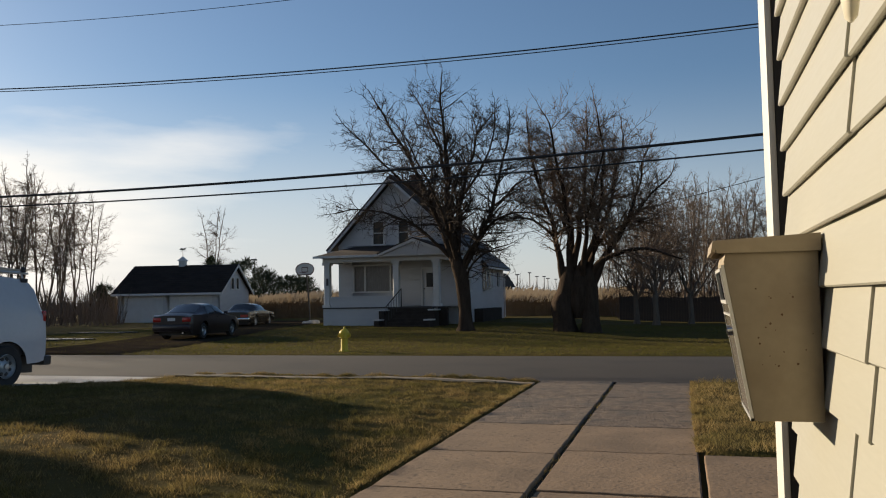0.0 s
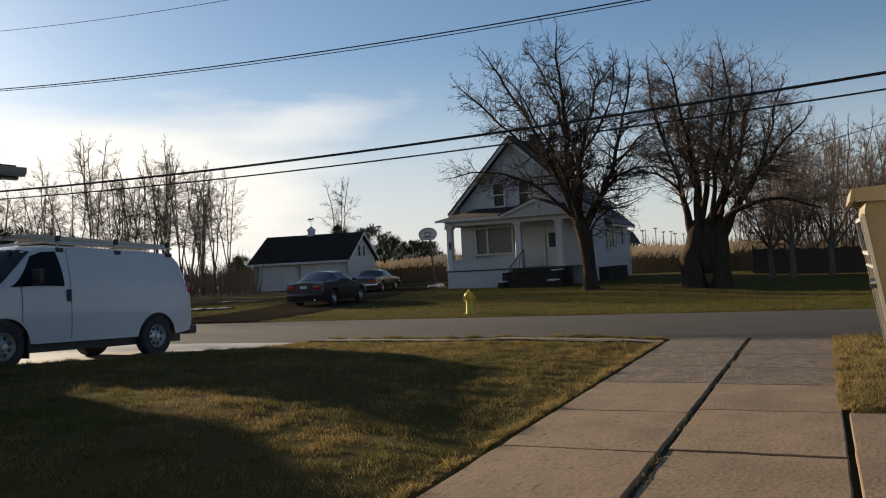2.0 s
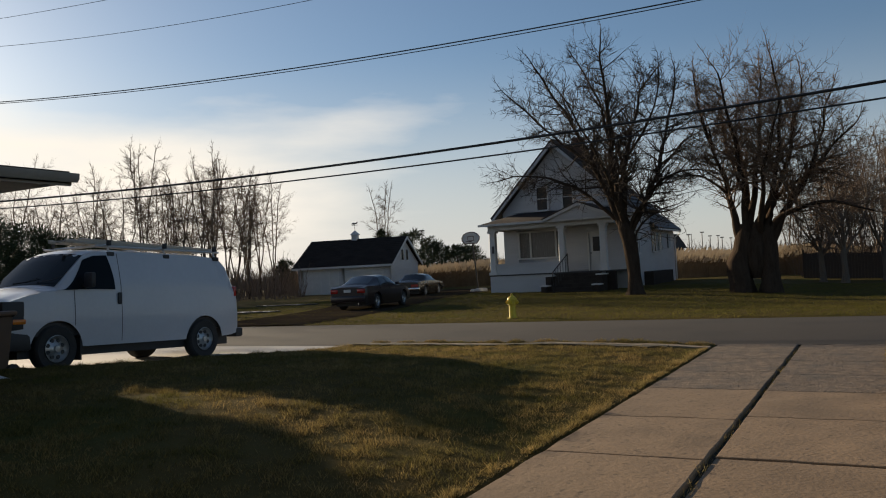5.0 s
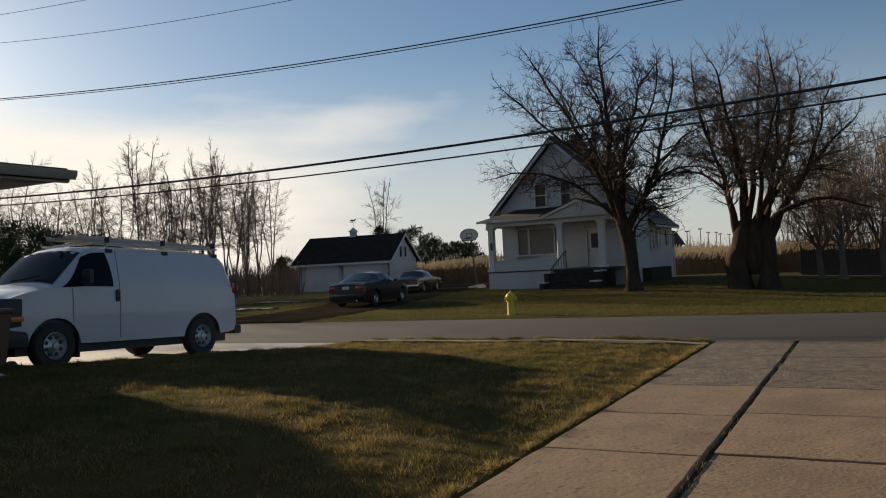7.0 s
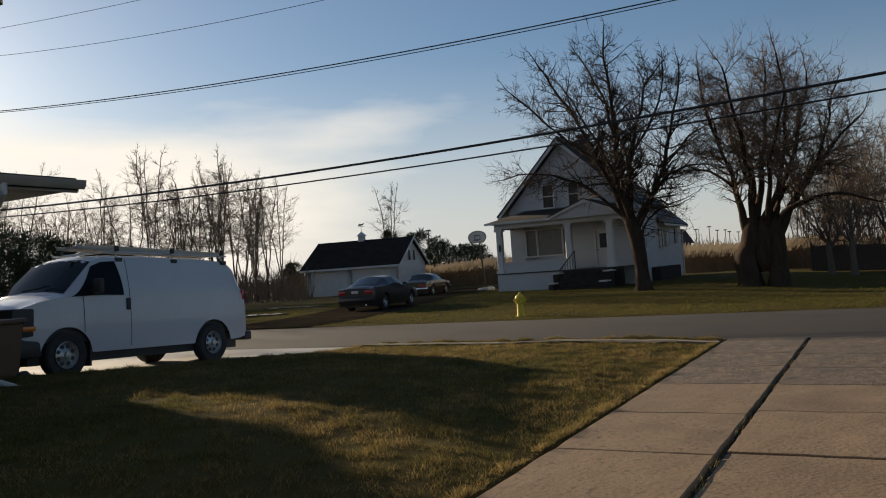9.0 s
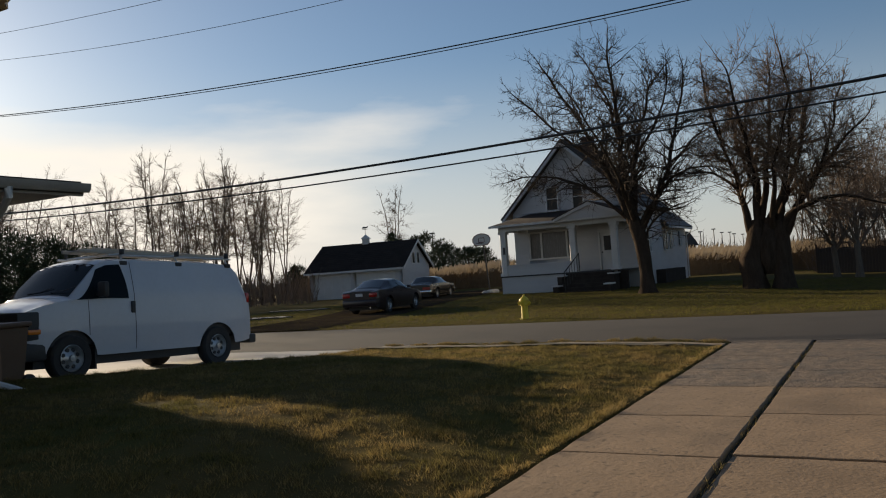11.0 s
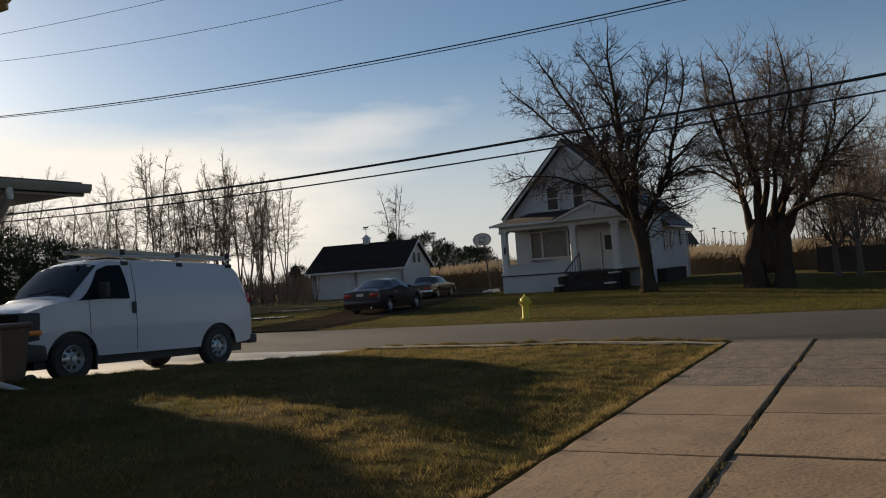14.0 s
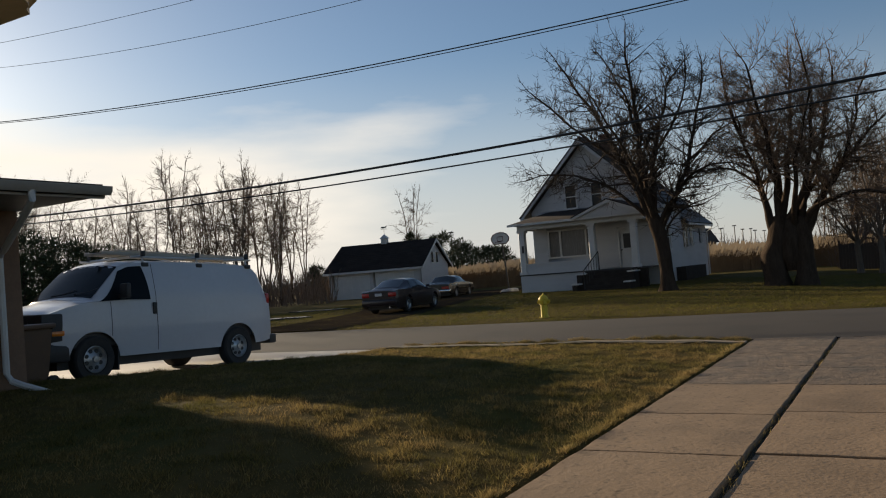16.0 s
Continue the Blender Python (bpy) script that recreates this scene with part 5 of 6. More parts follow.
# ---- trees ----
class Twigs:
    """Collects tapered bars into one mesh."""

    def __init__(self):
        self.v, self.f, self.heavy = [], [], None

    def limb(self, pts, radii, n):
        base = len(self.v)
        for i, p in enumerate(pts):
            d = pts[min(i + 1, len(pts) - 1)] - pts[max(i - 1, 0)]
            d.normalize()
            u = d.cross(Vector((0.31, 0.17, 0.93))).normalized()
            w = d.cross(u)
            for k in range(n):
                a = 2 * math.pi * k / n
                self.v.append(tuple(p + radii[i] * (math.cos(a) * u + math.sin(a) * w)))
        for i in range(len(pts) - 1):
            for k in range(n):
                a, b = base + i * n + k, base + i * n + (k + 1) % n
                self.f.append((a, b, b + n, a + n))

    def mesh(self, name, mat):
        me = bpy.data.meshes.new(name)
        me.from_pydata(self.v, [], self.f)
        me.polygons.foreach_set("use_smooth", [True] * len(self.f))
        me.materials.append(mat)
        return me


def bough(tw, rnd, p, d, r, length, level, spec, dome=None):
    """One limb and all that grows from it. spec: per level (children, length share, spread degrees, upturn, wobble)."""
    kids, share, spread, up, wob = spec[min(level, len(spec) - 1)]
    n = max(3, min(8, int(length / 0.3))) if level < len(spec) - 1 else 3
    pts, dirs = [p.copy()], [d.copy()]
    dd = d.copy()
    for i in range(n):
        dd = dd + Vector((rnd.gauss(0, wob), rnd.gauss(0, wob), rnd.gauss(0, wob * 0.7) + up * (0.4 + i / n)))
        dd.normalize()
        q = pts[-1] + dd * (length / n)
        if dome and i:
            # the crown's rounded outline, uneven by half a metre
            c, s = dome
            e = Vector(((q.x - c[0]) / s[0], (q.y - c[1]) / s[1], (q.z - c[2]) / s[2]))
            if e.z > -0.85 and e.length > 1 + 0.13 * noise.noise(q * 0.8):
                break
        pts.append(q)
        dirs.append(dd.copy())
    n = len(pts) - 1
    tip = r * (0.42 if level < len(spec) - 1 else 0.35)
    radii = [r + (tip - r) * (i / n) for i in range(n + 1)]
    tw.limb(pts, radii, 7 if r > 0.09 else (5 if r > 0.03 else 3))
    if level >= len(spec) - 1:
        return
    for k in range(kids):
        t = 0.28 + 0.72 * (k + rnd.random() * 0.8) / kids
        i = min(int(t * n), n)
        q = pts[i]
        base = dirs[i]
        side = base.cross(Vector((rnd.gauss(0, 1), rnd.gauss(0, 1), rnd.gauss(0, 1)))).normalized()
        a = radians(spread * rnd.uniform(0.6, 1.3))
        nd = (base * math.cos(a) + side * math.sin(a)).normalized()
        bough(tw, rnd, q, nd, max(radii[i] * rnd.uniform(0.36, 0.60), 0.0105), length * share * rnd.uniform(0.7, 1.2) * (1.15 - 0.4 * t), level + 1, spec, dome)
    # the leader goes on
    bough(tw, rnd, pts[-1], dirs[-1], tip, length * share * rnd.uniform(0.85, 1.1), level + 1, spec, dome)


def trunk_mesh(path, radii, seed, n=18):
    bm = bmesh.new()
    rings = []
    for i, (p, r) in enumerate(zip(path, radii)):
        p = Vector(p)
        ring = []
        for k in range(n):
            a = 2 * math.pi * k / n
            q = r * (1 + 0.22 * noise.noise((math.cos(a) * 1.5 + seed, math.sin(a) * 1.5, p.z * 0.9)) + (0.16 * math.cos(5 * a + seed) if i == 0 else 0.03 * math.cos(7 * a)))
            ring.append(bm.verts.new(p + Vector((q * math.cos(a), q * math.sin(a), 0))))
        rings.append(ring)
    for a, b in zip(rings, rings[1:]):
        for k in range(n):
            bm.faces.new((a[k], a[(k + 1) % n], b[(k + 1) % n], b[k]))
    bm.faces.new(rings[-1])
    return bm


def main_limb(tw, rnd, start, mid, tip, r, tip_r, spec, per_metre, reach, wob=0.10, begin=0.22):
    """A heavy limb bent through three places, with side boughs all along it. reach: length of the boughs near its foot and near its tip."""
    a, b, c = Vector(start), Vector(mid), Vector(tip)
    length = (b - a).length + (c - b).length
    n = max(6, int(length / 0.38))
    pts, radii = [], []
    seed = rnd.uniform(0, 50)
    ctl = b * 2 - (a + c) * 0.5
    for i in range(n + 1):
        t = i / n
        q = a * (1 - t) ** 2 + ctl * (2 * t * (1 - t)) + c * t * t
        k = wob * min(1.0, 3 * t) * 2.2
        q += Vector((noise.noise((seed, t * length * 0.75, 0)), noise.noise((seed, t * length * 0.75, 9)), 0.6 * noise.noise((seed, t * length * 0.75, 20)))) * k
        pts.append(q)
        radii.append(r + (tip_r - r) * t ** 0.65)
    (tw.heavy or tw).limb(pts, radii, 8 if r > 0.12 else 6)
    count = int(length * per_metre)
    for k in range(count):
        t = begin + (1 - begin) * (k + rnd.random()) / count
        i = min(int(t * n), n - 1)
        base = (pts[i + 1] - pts[i]).normalized()
        side = base.cross(Vector((rnd.gauss(0, 1), rnd.gauss(0, 1), rnd.gauss(0, 1)))).normalized()
        ang = radians(rnd.uniform(38, 82))
        d = (base * math.cos(ang) + side * math.sin(ang)).normalized()
        ln = (reach[0] + (reach[1] - reach[0]) * t) * rnd.uniform(0.6, 1.25)
        bough(tw, rnd, pts[i].copy(), d, min(radii[i] * 0.5, 0.018 + 0.022 * ln), ln, 0, spec)
    bough(tw, rnd, pts[-1].copy(), (pts[-1] - pts[-2]).normalized(), tip_r, reach[1] * 0.75, 0, spec)


def make_yard_tree():
    g = group_of("yard_tree", "large bare shade tree with a dark forked trunk", "tree", pose(-9.45, 36.0, 0.02))
    rnd = random.Random(21)
    part("trunk", trunk_mesh([(0.02, 0, -0.1), (0, 0, 0.25), (-0.02, 0, 0.9), (-0.06, 0, 1.6), (-0.16, 0, 2.3), (-0.28, 0, 2.9), (-0.42, 0.0, 3.5)], [0.48, 0.34, 0.29, 0.29, 0.31, 0.32, 0.22], 2.0), M_BARK, g, "dark furrowed trunk", angle=70)
    tw = Twigs()
    tw.heavy = Twigs()
    spec = [(4, 0.56, 54, 0.05, 0.16), (4, 0.64, 54, 0.10, 0.19), (2, 0.8, 48, 0.18, 0.19)]
    limbs = [((-0.40, 0, 3.1), (-0.8, 0.2, 7.1), (-1.1, 0.3, 11.5), 0.24), ((-0.50, 0, 3.2), (-1.9, -0.3, 6.8), (-3.8, -0.9, 10.5), 0.19),
             ((-0.40, 0.1, 3.2), (-0.1, 0.9, 7.2), (0.8, 1.8, 10.1), 0.17), ((-0.25, 0, 2.5), (1.2, 0.3, 5.6), (2.1, 0.6, 9.4), 0.18)]
    for a, b, c, r in limbs:
        main_limb(tw, rnd, a, b, c, r, 0.035, spec, 6.2, (1.8, 1.05))
    lower = [((-1.5, -0.2, 5.9), (-3.4, -0.7, 7.6), (-5.1, -1.4, 9.5), 0.10), ((-0.7, 0, 3.4), (-3.1, -0.6, 5.3), (-6.0, -1.0, 5.6), 0.10),
             ((-0.2, 0, 2.4), (1.1, -0.5, 4.6), (3.3, -1.0, 5.2), 0.11), ((0.0, 0, 1.9), (0.5, 0.1, 3.3), (1.9, 0.2, 3.8), 0.08),
             ((-0.85, 0.2, 7.0), (-1.6, 0.8, 9.3), (-2.7, 1.6, 11.3), 0.09), ((-0.1, 0.7, 6.4), (1.0, 0.5, 8.0), (1.5, 0.2, 9.9), 0.08),
             ((1.0, 0.3, 5.4), (2.2, 1.2, 6.6), (3.2, 2.0, 7.4), 0.08), ((-0.5, 0.1, 3.3), (-1.0, 2.2, 6.0), (-1.8, 3.8, 8.6), 0.13),
             ((-0.3, -0.1, 3.2), (-0.7, -2.0, 5.8), (-1.5, -3.6, 8.4), 0.13)]
    for a, b, c, r in lower:
        main_limb(tw, rnd, a, b, c, r, 0.025, spec, 6.0, (1.45, 0.9))
    heavy = new("limb_frame", tw.heavy.mesh("limb_frame", M_BARK))
    heavy.parent = g
    crown = new("crown", tw.mesh("crown", M_TWIG))
    crown.parent = g
    tagged(crown, "bare crooked branches with many fine hooked twigs")


def make_old_tree():
    g = group_of("old_tree", "big bare double-trunked tree with gnarled base", "tree", pose(-4.55, 37.2, -0.02))
    rnd = random.Random(5)
    part("trunk", trunk_mesh([(-0.55, 0, -0.45), (-0.58, 0, 0.3), (-0.70, 0, 0.9), (-0.68, 0, 1.3), (-0.45, 0, 1.8), (-0.36, 0, 2.4), (-0.30, 0, 2.9)], [0.62, 0.48, 0.52, 0.50, 0.42, 0.38, 0.26], 5.0), M_BARK, g, "broad gnarled trunk with a burl", angle=70)
    part("trunk", trunk_mesh([(0.58, 0.1, -0.45), (0.56, 0.1, 0.4), (0.56, 0.1, 1.0), (0.55, 0.1, 1.6), (0.52, 0.1, 2.2), (0.5, 0.1, 2.8)], [0.58, 0.42, 0.37, 0.38, 0.38, 0.26], 9.0), M_BARK, g, "second dark trunk", angle=70)
    part("trunk", trunk_mesh([(0.02, 0.2, 0.55), (0.02, 0.15, 1.1), (0.05, 0.1, 2.0), (0.1, 0.1, 2.7)], [0.30, 0.50, 0.52, 0.30], 3.0), M_BARK, g, "grown-together wood between the trunks", angle=70)
    tw = Twigs()
    tw.heavy = Twigs()
    spec = [(5, 0.60, 50, 0.08, 0.15), (4, 0.66, 50, 0.08, 0.17), (3, 0.8, 46, 0.08, 0.17)]
    limbs = [((-0.45, 0, 1.8), (-0.95, 0, 4.3), (-1.65, 0.2, 7.2), 0.25), ((-0.25, 0, 2.4), (0.3, 0.4, 6.0), (0.5, 0.6, 9.3), 0.19),
             ((-0.3, 0.1, 2.4), (-0.4, -0.6, 6.0), (-1.0, -1.2, 9.3), 0.19), ((0.6, 0.1, 1.9), (1.9, 0.2, 4.2), (4.0, 0.3, 6.7), 0.24),
             ((0.4, 0.1, 2.4), (1.5, 0.5, 5.8), (2.2, 0.9, 8.9), 0.19), ((0.0, 0, 2.6), (1.2, -0.6, 5.4), (1.3, -1.2, 9.4), 0.18)]
    for a, b, c, r in limbs:
        main_limb(tw, rnd, a, b, c, r, 0.035, spec, 5.8, (1.6, 1.2), 0.10, 0.36)
    lower = [((-1.4, 0.1, 6.2), (-1.9, -0.2, 7.8), (-2.1, -0.5, 9.4), 0.10), ((0.6, 0.1, 2.3), (2.0, -0.2, 3.5), (4.6, -0.4, 3.1), 0.20),
             ((0.1, 0, 2.6), (1.7, 0.9, 4.5), (3.3, 1.6, 4.8), 0.13), ((1.9, 0.2, 4.1), (2.8, 0.6, 6.4), (3.2, 0.9, 8.2), 0.11),
             ((-0.2, 0.2, 2.5), (-0.5, 1.8, 5.6), (-0.8, 2.8, 8.4), 0.15), ((0.3, -0.1, 2.5), (0.8, -1.8, 5.0), (1.6, -2.9, 7.6), 0.15),
             ((-0.95, 0, 4.2), (-1.7, -0.6, 5.0), (-2.7, -1.0, 5.2), 0.07), ((-0.35, 0, 4.4), (-1.1, 0.8, 6.6), (-1.4, 1.4, 8.6), 0.10)]
    for a, b, c, r in lower:
        main_limb(tw, rnd, a, b, c, r, 0.035, spec, 5.0, (1.45, 1.05), 0.10, 0.34)
    heavy = new("limb_frame", tw.heavy.mesh("limb_frame", M_BARK))
    heavy.parent = g
    crown = new("crown", tw.mesh("crown", M_TWIG_OLD))
    crown.parent = g
    tagged(crown, "dense brown bare branches")


make_yard_tree()
make_old_tree()


def make_fence_trees():
    """Low-forking bare trees in front of the board fence."""
    for seed, x, y, h, wide in ((1, -2.6, 49.0, 6.6, 2.0), (2, -1.45, 47.6, 8.0, 2.7), (3, 0.45, 49.5, 7.8, 2.6), (4, 3.6, 50.0, 6.4, 2.4)):
        rnd = random.Random(300 + seed)
        g = group_of("small_tree", "low-forking bare tree with a pale slim trunk", "tree", pose(x, y, ground_z(x, y)), group="trees by the fence")
        part("trunk", trunk_mesh([(0, 0, -0.1), (0.02, 0, 0.3), (0.0, 0, 0.9), (-0.03, 0, 1.5), (0.0, 0, 2.0)], [0.24, 0.17, 0.15, 0.15, 0.10], seed, 10), M_PALE_BARK, g, "pale slim trunk", angle=70)
        tw = Twigs()
        spec = [(3, 0.60, 44, 0.06, 0.12), (3, 0.66, 46, 0.05, 0.14), (2, 0.8, 42, 0.05, 0.15)]
        for k in range(6):
            a = 2 * math.pi * k / 6 + rnd.uniform(-0.4, 0.4)
            out = wide * rnd.uniform(0.55, 1.0) * (0.4 if k == 5 else 1)
            top = h * rnd.uniform(0.72, 0.92)
            main_limb(tw, rnd, (0, 0, 1.4 + 0.08 * k), (math.cos(a) * out * 0.55, math.sin(a) * out * 0.55, top * 0.55), (math.cos(a) * out, math.sin(a) * out, top), 0.085, 0.025, spec, 2.4, (1.5, 0.9))
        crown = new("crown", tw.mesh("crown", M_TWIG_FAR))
        crown.parent = g


M_PALE_BARK = material("pale_bark", (0.16, 0.13, 0.10), (0.10, 0.08, 0.065), rough=0.95, scale=5.0, fine=22.0, bump=0.8, stretch=(1, 1, 0.25), depth=0.03, spec=0.15)
make_fence_trees()


def wood_tree(seed, height, slim):
    """A bare woodland tree of a few splayed stems with rising boughs: thing with trunk and crown."""
    rnd = random.Random(seed)
    g = group_of("bare_tree", "slender bare forked tree at the edge of the wood", "tree", pose(0, 0, -100), group="bare trees of the wood")
    r0 = height * 0.0105
    fork = height * rnd.uniform(0.06, 0.16)
    part("trunk", trunk_mesh([(0, 0, -0.2), (0, 0, 0.2), (0.03, 0, fork * 0.6), (0.0, 0, fork)], [r0 * 1.5, r0 * 1.1, r0, r0 * 0.8], seed, 8), M_BARK, g, angle=70)
    tw = Twigs()
    spec = [(4, 0.56, 36, 0.05, 0.11), (4, 0.66, 40, 0.04, 0.14), (2, 0.8, 38, 0.03, 0.15)]
    stems = rnd.choice((2, 3, 3, 4))
    for k in range(stems):
        a = 2 * math.pi * (k + rnd.uniform(-0.2, 0.2)) / stems + seed
        out = height * slim * rnd.uniform(0.5, 1.15)
        top = height * rnd.uniform(0.78, 0.98)
        c = Vector((math.cos(a) * out, math.sin(a) * out, top))
        main_limb(tw, rnd, (0, 0, fork - 0.1), (c.x * 0.42, c.y * 0.42, fork + (top - fork) * 0.5), tuple(c), r0 * 0.62, 0.03, spec, 2.1, (height * 0.17, height * 0.10), 0.07, 0.36)
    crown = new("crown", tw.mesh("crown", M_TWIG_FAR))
    crown.parent = g
    return g


def place_wood():
    kinds = [wood_tree(100 + k, 8.2 + 0.55 * k, 0.13 + 0.03 * (k % 3)) for k in range(6)]
    rnd = random.Random(77)
    spots = []
    # the wood beyond the van: bearing (degrees from ahead), distance, height factor
    for k in range(31):
        b = -64 + 22.5 * k / 30 + rnd.uniform(-0.4, 0.4)
        spots.append((b, rnd.uniform(62, 84), rnd.uniform(0.92, 1.16)))
    spots += [(-43.9, 62, 1.16), (-42.0, 66, 1.05), (-41.2, 70, 1.02), (-40.4, 72, 1.0), (-39.5, 78, 0.95), (-45.6, 64, 1.18), (-31.9, 95, 1.4)]
    # unseen trees carrying the wood on westward, added to shade the far yard
    for k in range(12):
        spots.append((-88 + 24 * k / 11, rnd.uniform(60, 105), rnd.uniform(0.9, 1.2)))
    # behind the old tree
    for k in range(15):
        b = -3.2 + 7.5 * k / 14 + rnd.uniform(-0.3, 0.3)
        spots.append((b, rnd.uniform(50, 74), rnd.uniform(0.82, 1.02) * (1.02 - 0.035 * max(0, k - 8))))
    for k in range(13):
        spots.append((-5.0 + 11.0 * k / 12 + rnd.uniform(-0.3, 0.3), rnd.uniform(58, 70), rnd.uniform(0.72, 0.95)))
    for k in range(9):
        spots.append((4.5 + 2.2 * k, rnd.uniform(55, 80), rnd.uniform(0.7, 1.0)))
    for i, (b, dist, h) in enumerate(spots):
        x, y = dist * math.sin(radians(b)), dist * math.cos(radians(b))
        src = kinds[i % len(kinds)]
        at = pose(x, y, ground_z(x, y), 0, 0, rnd.uniform(0, 360))
        if i < len(kinds):
            src.matrix_basis = at @ Matrix.Diagonal((1, 1, 1, 1))
            src.scale = (h, h, h)
        else:
            t = copy_thing(src, at)
            t.scale = (h * rnd.uniform(0.85, 1.1), h * rnd.uniform(0.85, 1.1), h)


place_wood()


# ---- things across the street ----
def make_hydrant():
    g = group_of("fire_hydrant", "yellow cast-iron fire hydrant on the verge", "fire hydrant", pose(-9.55, 22.35, 0.0))
    prof = [(0.17, -0.05), (0.17, 0.03), (0.115, 0.04), (0.105, 0.10), (0.10, 0.40), (0.135, 0.42), (0.135, 0.455), (0.125, 0.47), (0.125, 0.55), (0.145, 0.56), (0.145, 0.59), (0.115, 0.63), (0.06, 0.675), (0.035, 0.685)]
    n = 20
    bm = bmesh.new()
    rings = [[bm.verts.new((r * math.cos(2 * math.pi * k / n), r * math.sin(2 * math.pi * k / n), z)) for k in range(n)] for r, z in prof]
    for a, b in zip(rings, rings[1:]):
        for k in range(n):
            bm.faces.new((a[k], a[(k + 1) % n], b[(k + 1) % n], b[k]))
    bm.faces.new(rings[-1])
    part("barrel", bm, M_HYDRANT, g)
    part("operating_nut", tube([(0, 0, 0.68), (0, 0, 0.74)], 0.03, 5), M_HYDRANT, g)
    for d in ((-1, 0), (1, 0), (0, -1)):
        r = 0.062 if d[1] == 0 else 0.078
        c = Vector((d[0], d[1], 0))
        bm = tube([c * 0.09 + Vector((0, 0, 0.49)), c * 0.175 + Vector((0, 0, 0.49))], r, 12)
        tube([c * 0.17 + Vector((0, 0, 0.49)), c * 0.20 + Vector((0, 0, 0.49))], r * 0.55, 6, bm)
        part("outlet_cap", bm, M_HYDRANT, g)
    for k in range(6):
        a = k * math.pi / 3
        part("bolt", tube([(0.15 * math.cos(a), 0.15 * math.sin(a), 0.02), (0.15 * math.cos(a), 0.15 * math.sin(a), 0.05)], 0.014, 6), M_HYDRANT, g)


make_hydrant()


def make_hoop():
    g = group_of("basketball_hoop", "white fan-shaped basketball backboard on a leaning pole", "basketball hoop", pose(-22.5, 47.0, 0.08))
    part("pole", tube([(0.0, 0.3, -0.1), (-0.07, 0.28, 1.2), (-0.22, 0.22, 3.2)], 0.055, 8), M_DARK, g, "dark leaning steel pole")
    out = [(-0.42, 3.10), (0.42, 3.10), (0.60, 3.30), (0.62, 3.50), (0.50, 3.68), (0.28, 3.79), (0.0, 3.83), (-0.28, 3.79), (-0.50, 3.68), (-0.62, 3.50), (-0.60, 3.30)]
    out = [(x - 0.22, z) for x, z in out]
    part("backboard", prism(out, "y", 0.0, 0.05), M_BOARD, g, "white fan backboard with dark rim")
    bm = bmesh.new()
    n = len(out)
    for i in range(n):
        a, b = out[i], out[(i + 1) % n]
        tube([(a[0], -0.008, a[1]), (b[0], -0.008, b[1])], 0.03, 5, bm)
    part("board_rim", bm, M_BOARD_RED, g)
    bm = bmesh.new()
    sq = [(-0.42, 3.28), (-0.02, 3.28), (-0.02, 3.56), (-0.42, 3.56)]
    for i in range(4):
        a, b = sq[i], sq[(i + 1) % 4]
        tube([(a[0], -0.008, a[1]), (b[0], -0.008, b[1])], 0.022, 4, bm)
    part("target_square", bm, M_BOARD_RED, g)
    bm = tube([(-0.22 + 0.22 * math.cos(2 * math.pi * k / 16), -0.30 + 0.22 * math.sin(2 * math.pi * k / 16), 3.22) for k in range(17)], 0.012, 5)
    tube([(-0.22, -0.08, 3.22), (-0.22, 0.0, 3.22)], 0.03, 5, bm)
    part("rim", bm, M_BOARD_RED, g)
    part("bracket", tube([(-0.22, 0.05, 3.4), (-0.21, 0.24, 3.1)], 0.03, 5), M_POLE, g)


make_hoop()


def rubble(name, cx, cy, n, seed, label):
    rnd = random.Random(seed)
    bm = bmesh.new()
    for k in range(n):
        r = rnd.uniform(0.08, 0.22)
        s = bmesh.ops.create_icosphere(bm, subdivisions=2, radius=r)
        ox, oy = rnd.gauss(0, 0.35), rnd.gauss(0, 0.2)
        for v in s["verts"]:
            q = 1 + 0.35 * noise.noise(v.co * 6 + Vector((k, 0, 0)))
            v.co = Vector((v.co.x * q * 1.3 + ox, v.co.y * q + oy, max(v.co.z * q * 0.8 + r * 0.35, -0.03)))
    return thing(name, bm, M_ROCK, label, "rubble", at=pose(cx, cy, ground_z(cx, cy)), angle=50)


rubble("rubble_pile", -22.0, 46.0, 9, 4, "small heap of pale rubble by the pole")


def evergreen(x, y, h, w, seed, name="evergreen_tree"):
    g = group_of(name, "dark dense evergreen behind the garage", "tree", pose(x, y, ground_z(x, y)), group="evergreens")
    rnd = random.Random(seed)
    part("trunk", tube([(0, 0, -0.1), (0, 0, h * 0.8)], [0.16, 0.05], 7), M_BARK, g)
    v, f = [], []
    clumps = []
    for k in range(70):
        t = rnd.random() ** 1.15
        a = rnd.uniform(0, 6.28)
        rr = w * (0.35 + 0.65 * (1 - t) ** 0.6) * rnd.uniform(0.3, 1.0)
        clumps.append((Vector((rr * math.cos(a), rr * math.sin(a), h * (0.06 + 0.90 * t))), rnd.uniform(0.3, 0.6) * w * 0.45))
    for c, cr in clumps:
        for k in range(95):
            d = Vector((rnd.gauss(0, 1), rnd.gauss(0, 1), rnd.gauss(0, 0.8))).normalized()
            p = c + d * cr * rnd.uniform(0.3, 1.1)
            u = d.orthogonal().normalized() * rnd.uniform(0.025, 0.05)
            b = len(v)
            tip = p + d * rnd.uniform(0.15, 0.34) + Vector((0, 0, 0.06))
            v += [tuple(p - u), tuple(p + u), tuple(tip)]
            f.append((b, b + 1, b + 2))
    me = bpy.data.meshes.new("crown")
    me.from_pydata(v, [], f)
    me.materials.append(M_NEEDLE)
    crown = new("crown", me)
    crown.parent = g
    return g


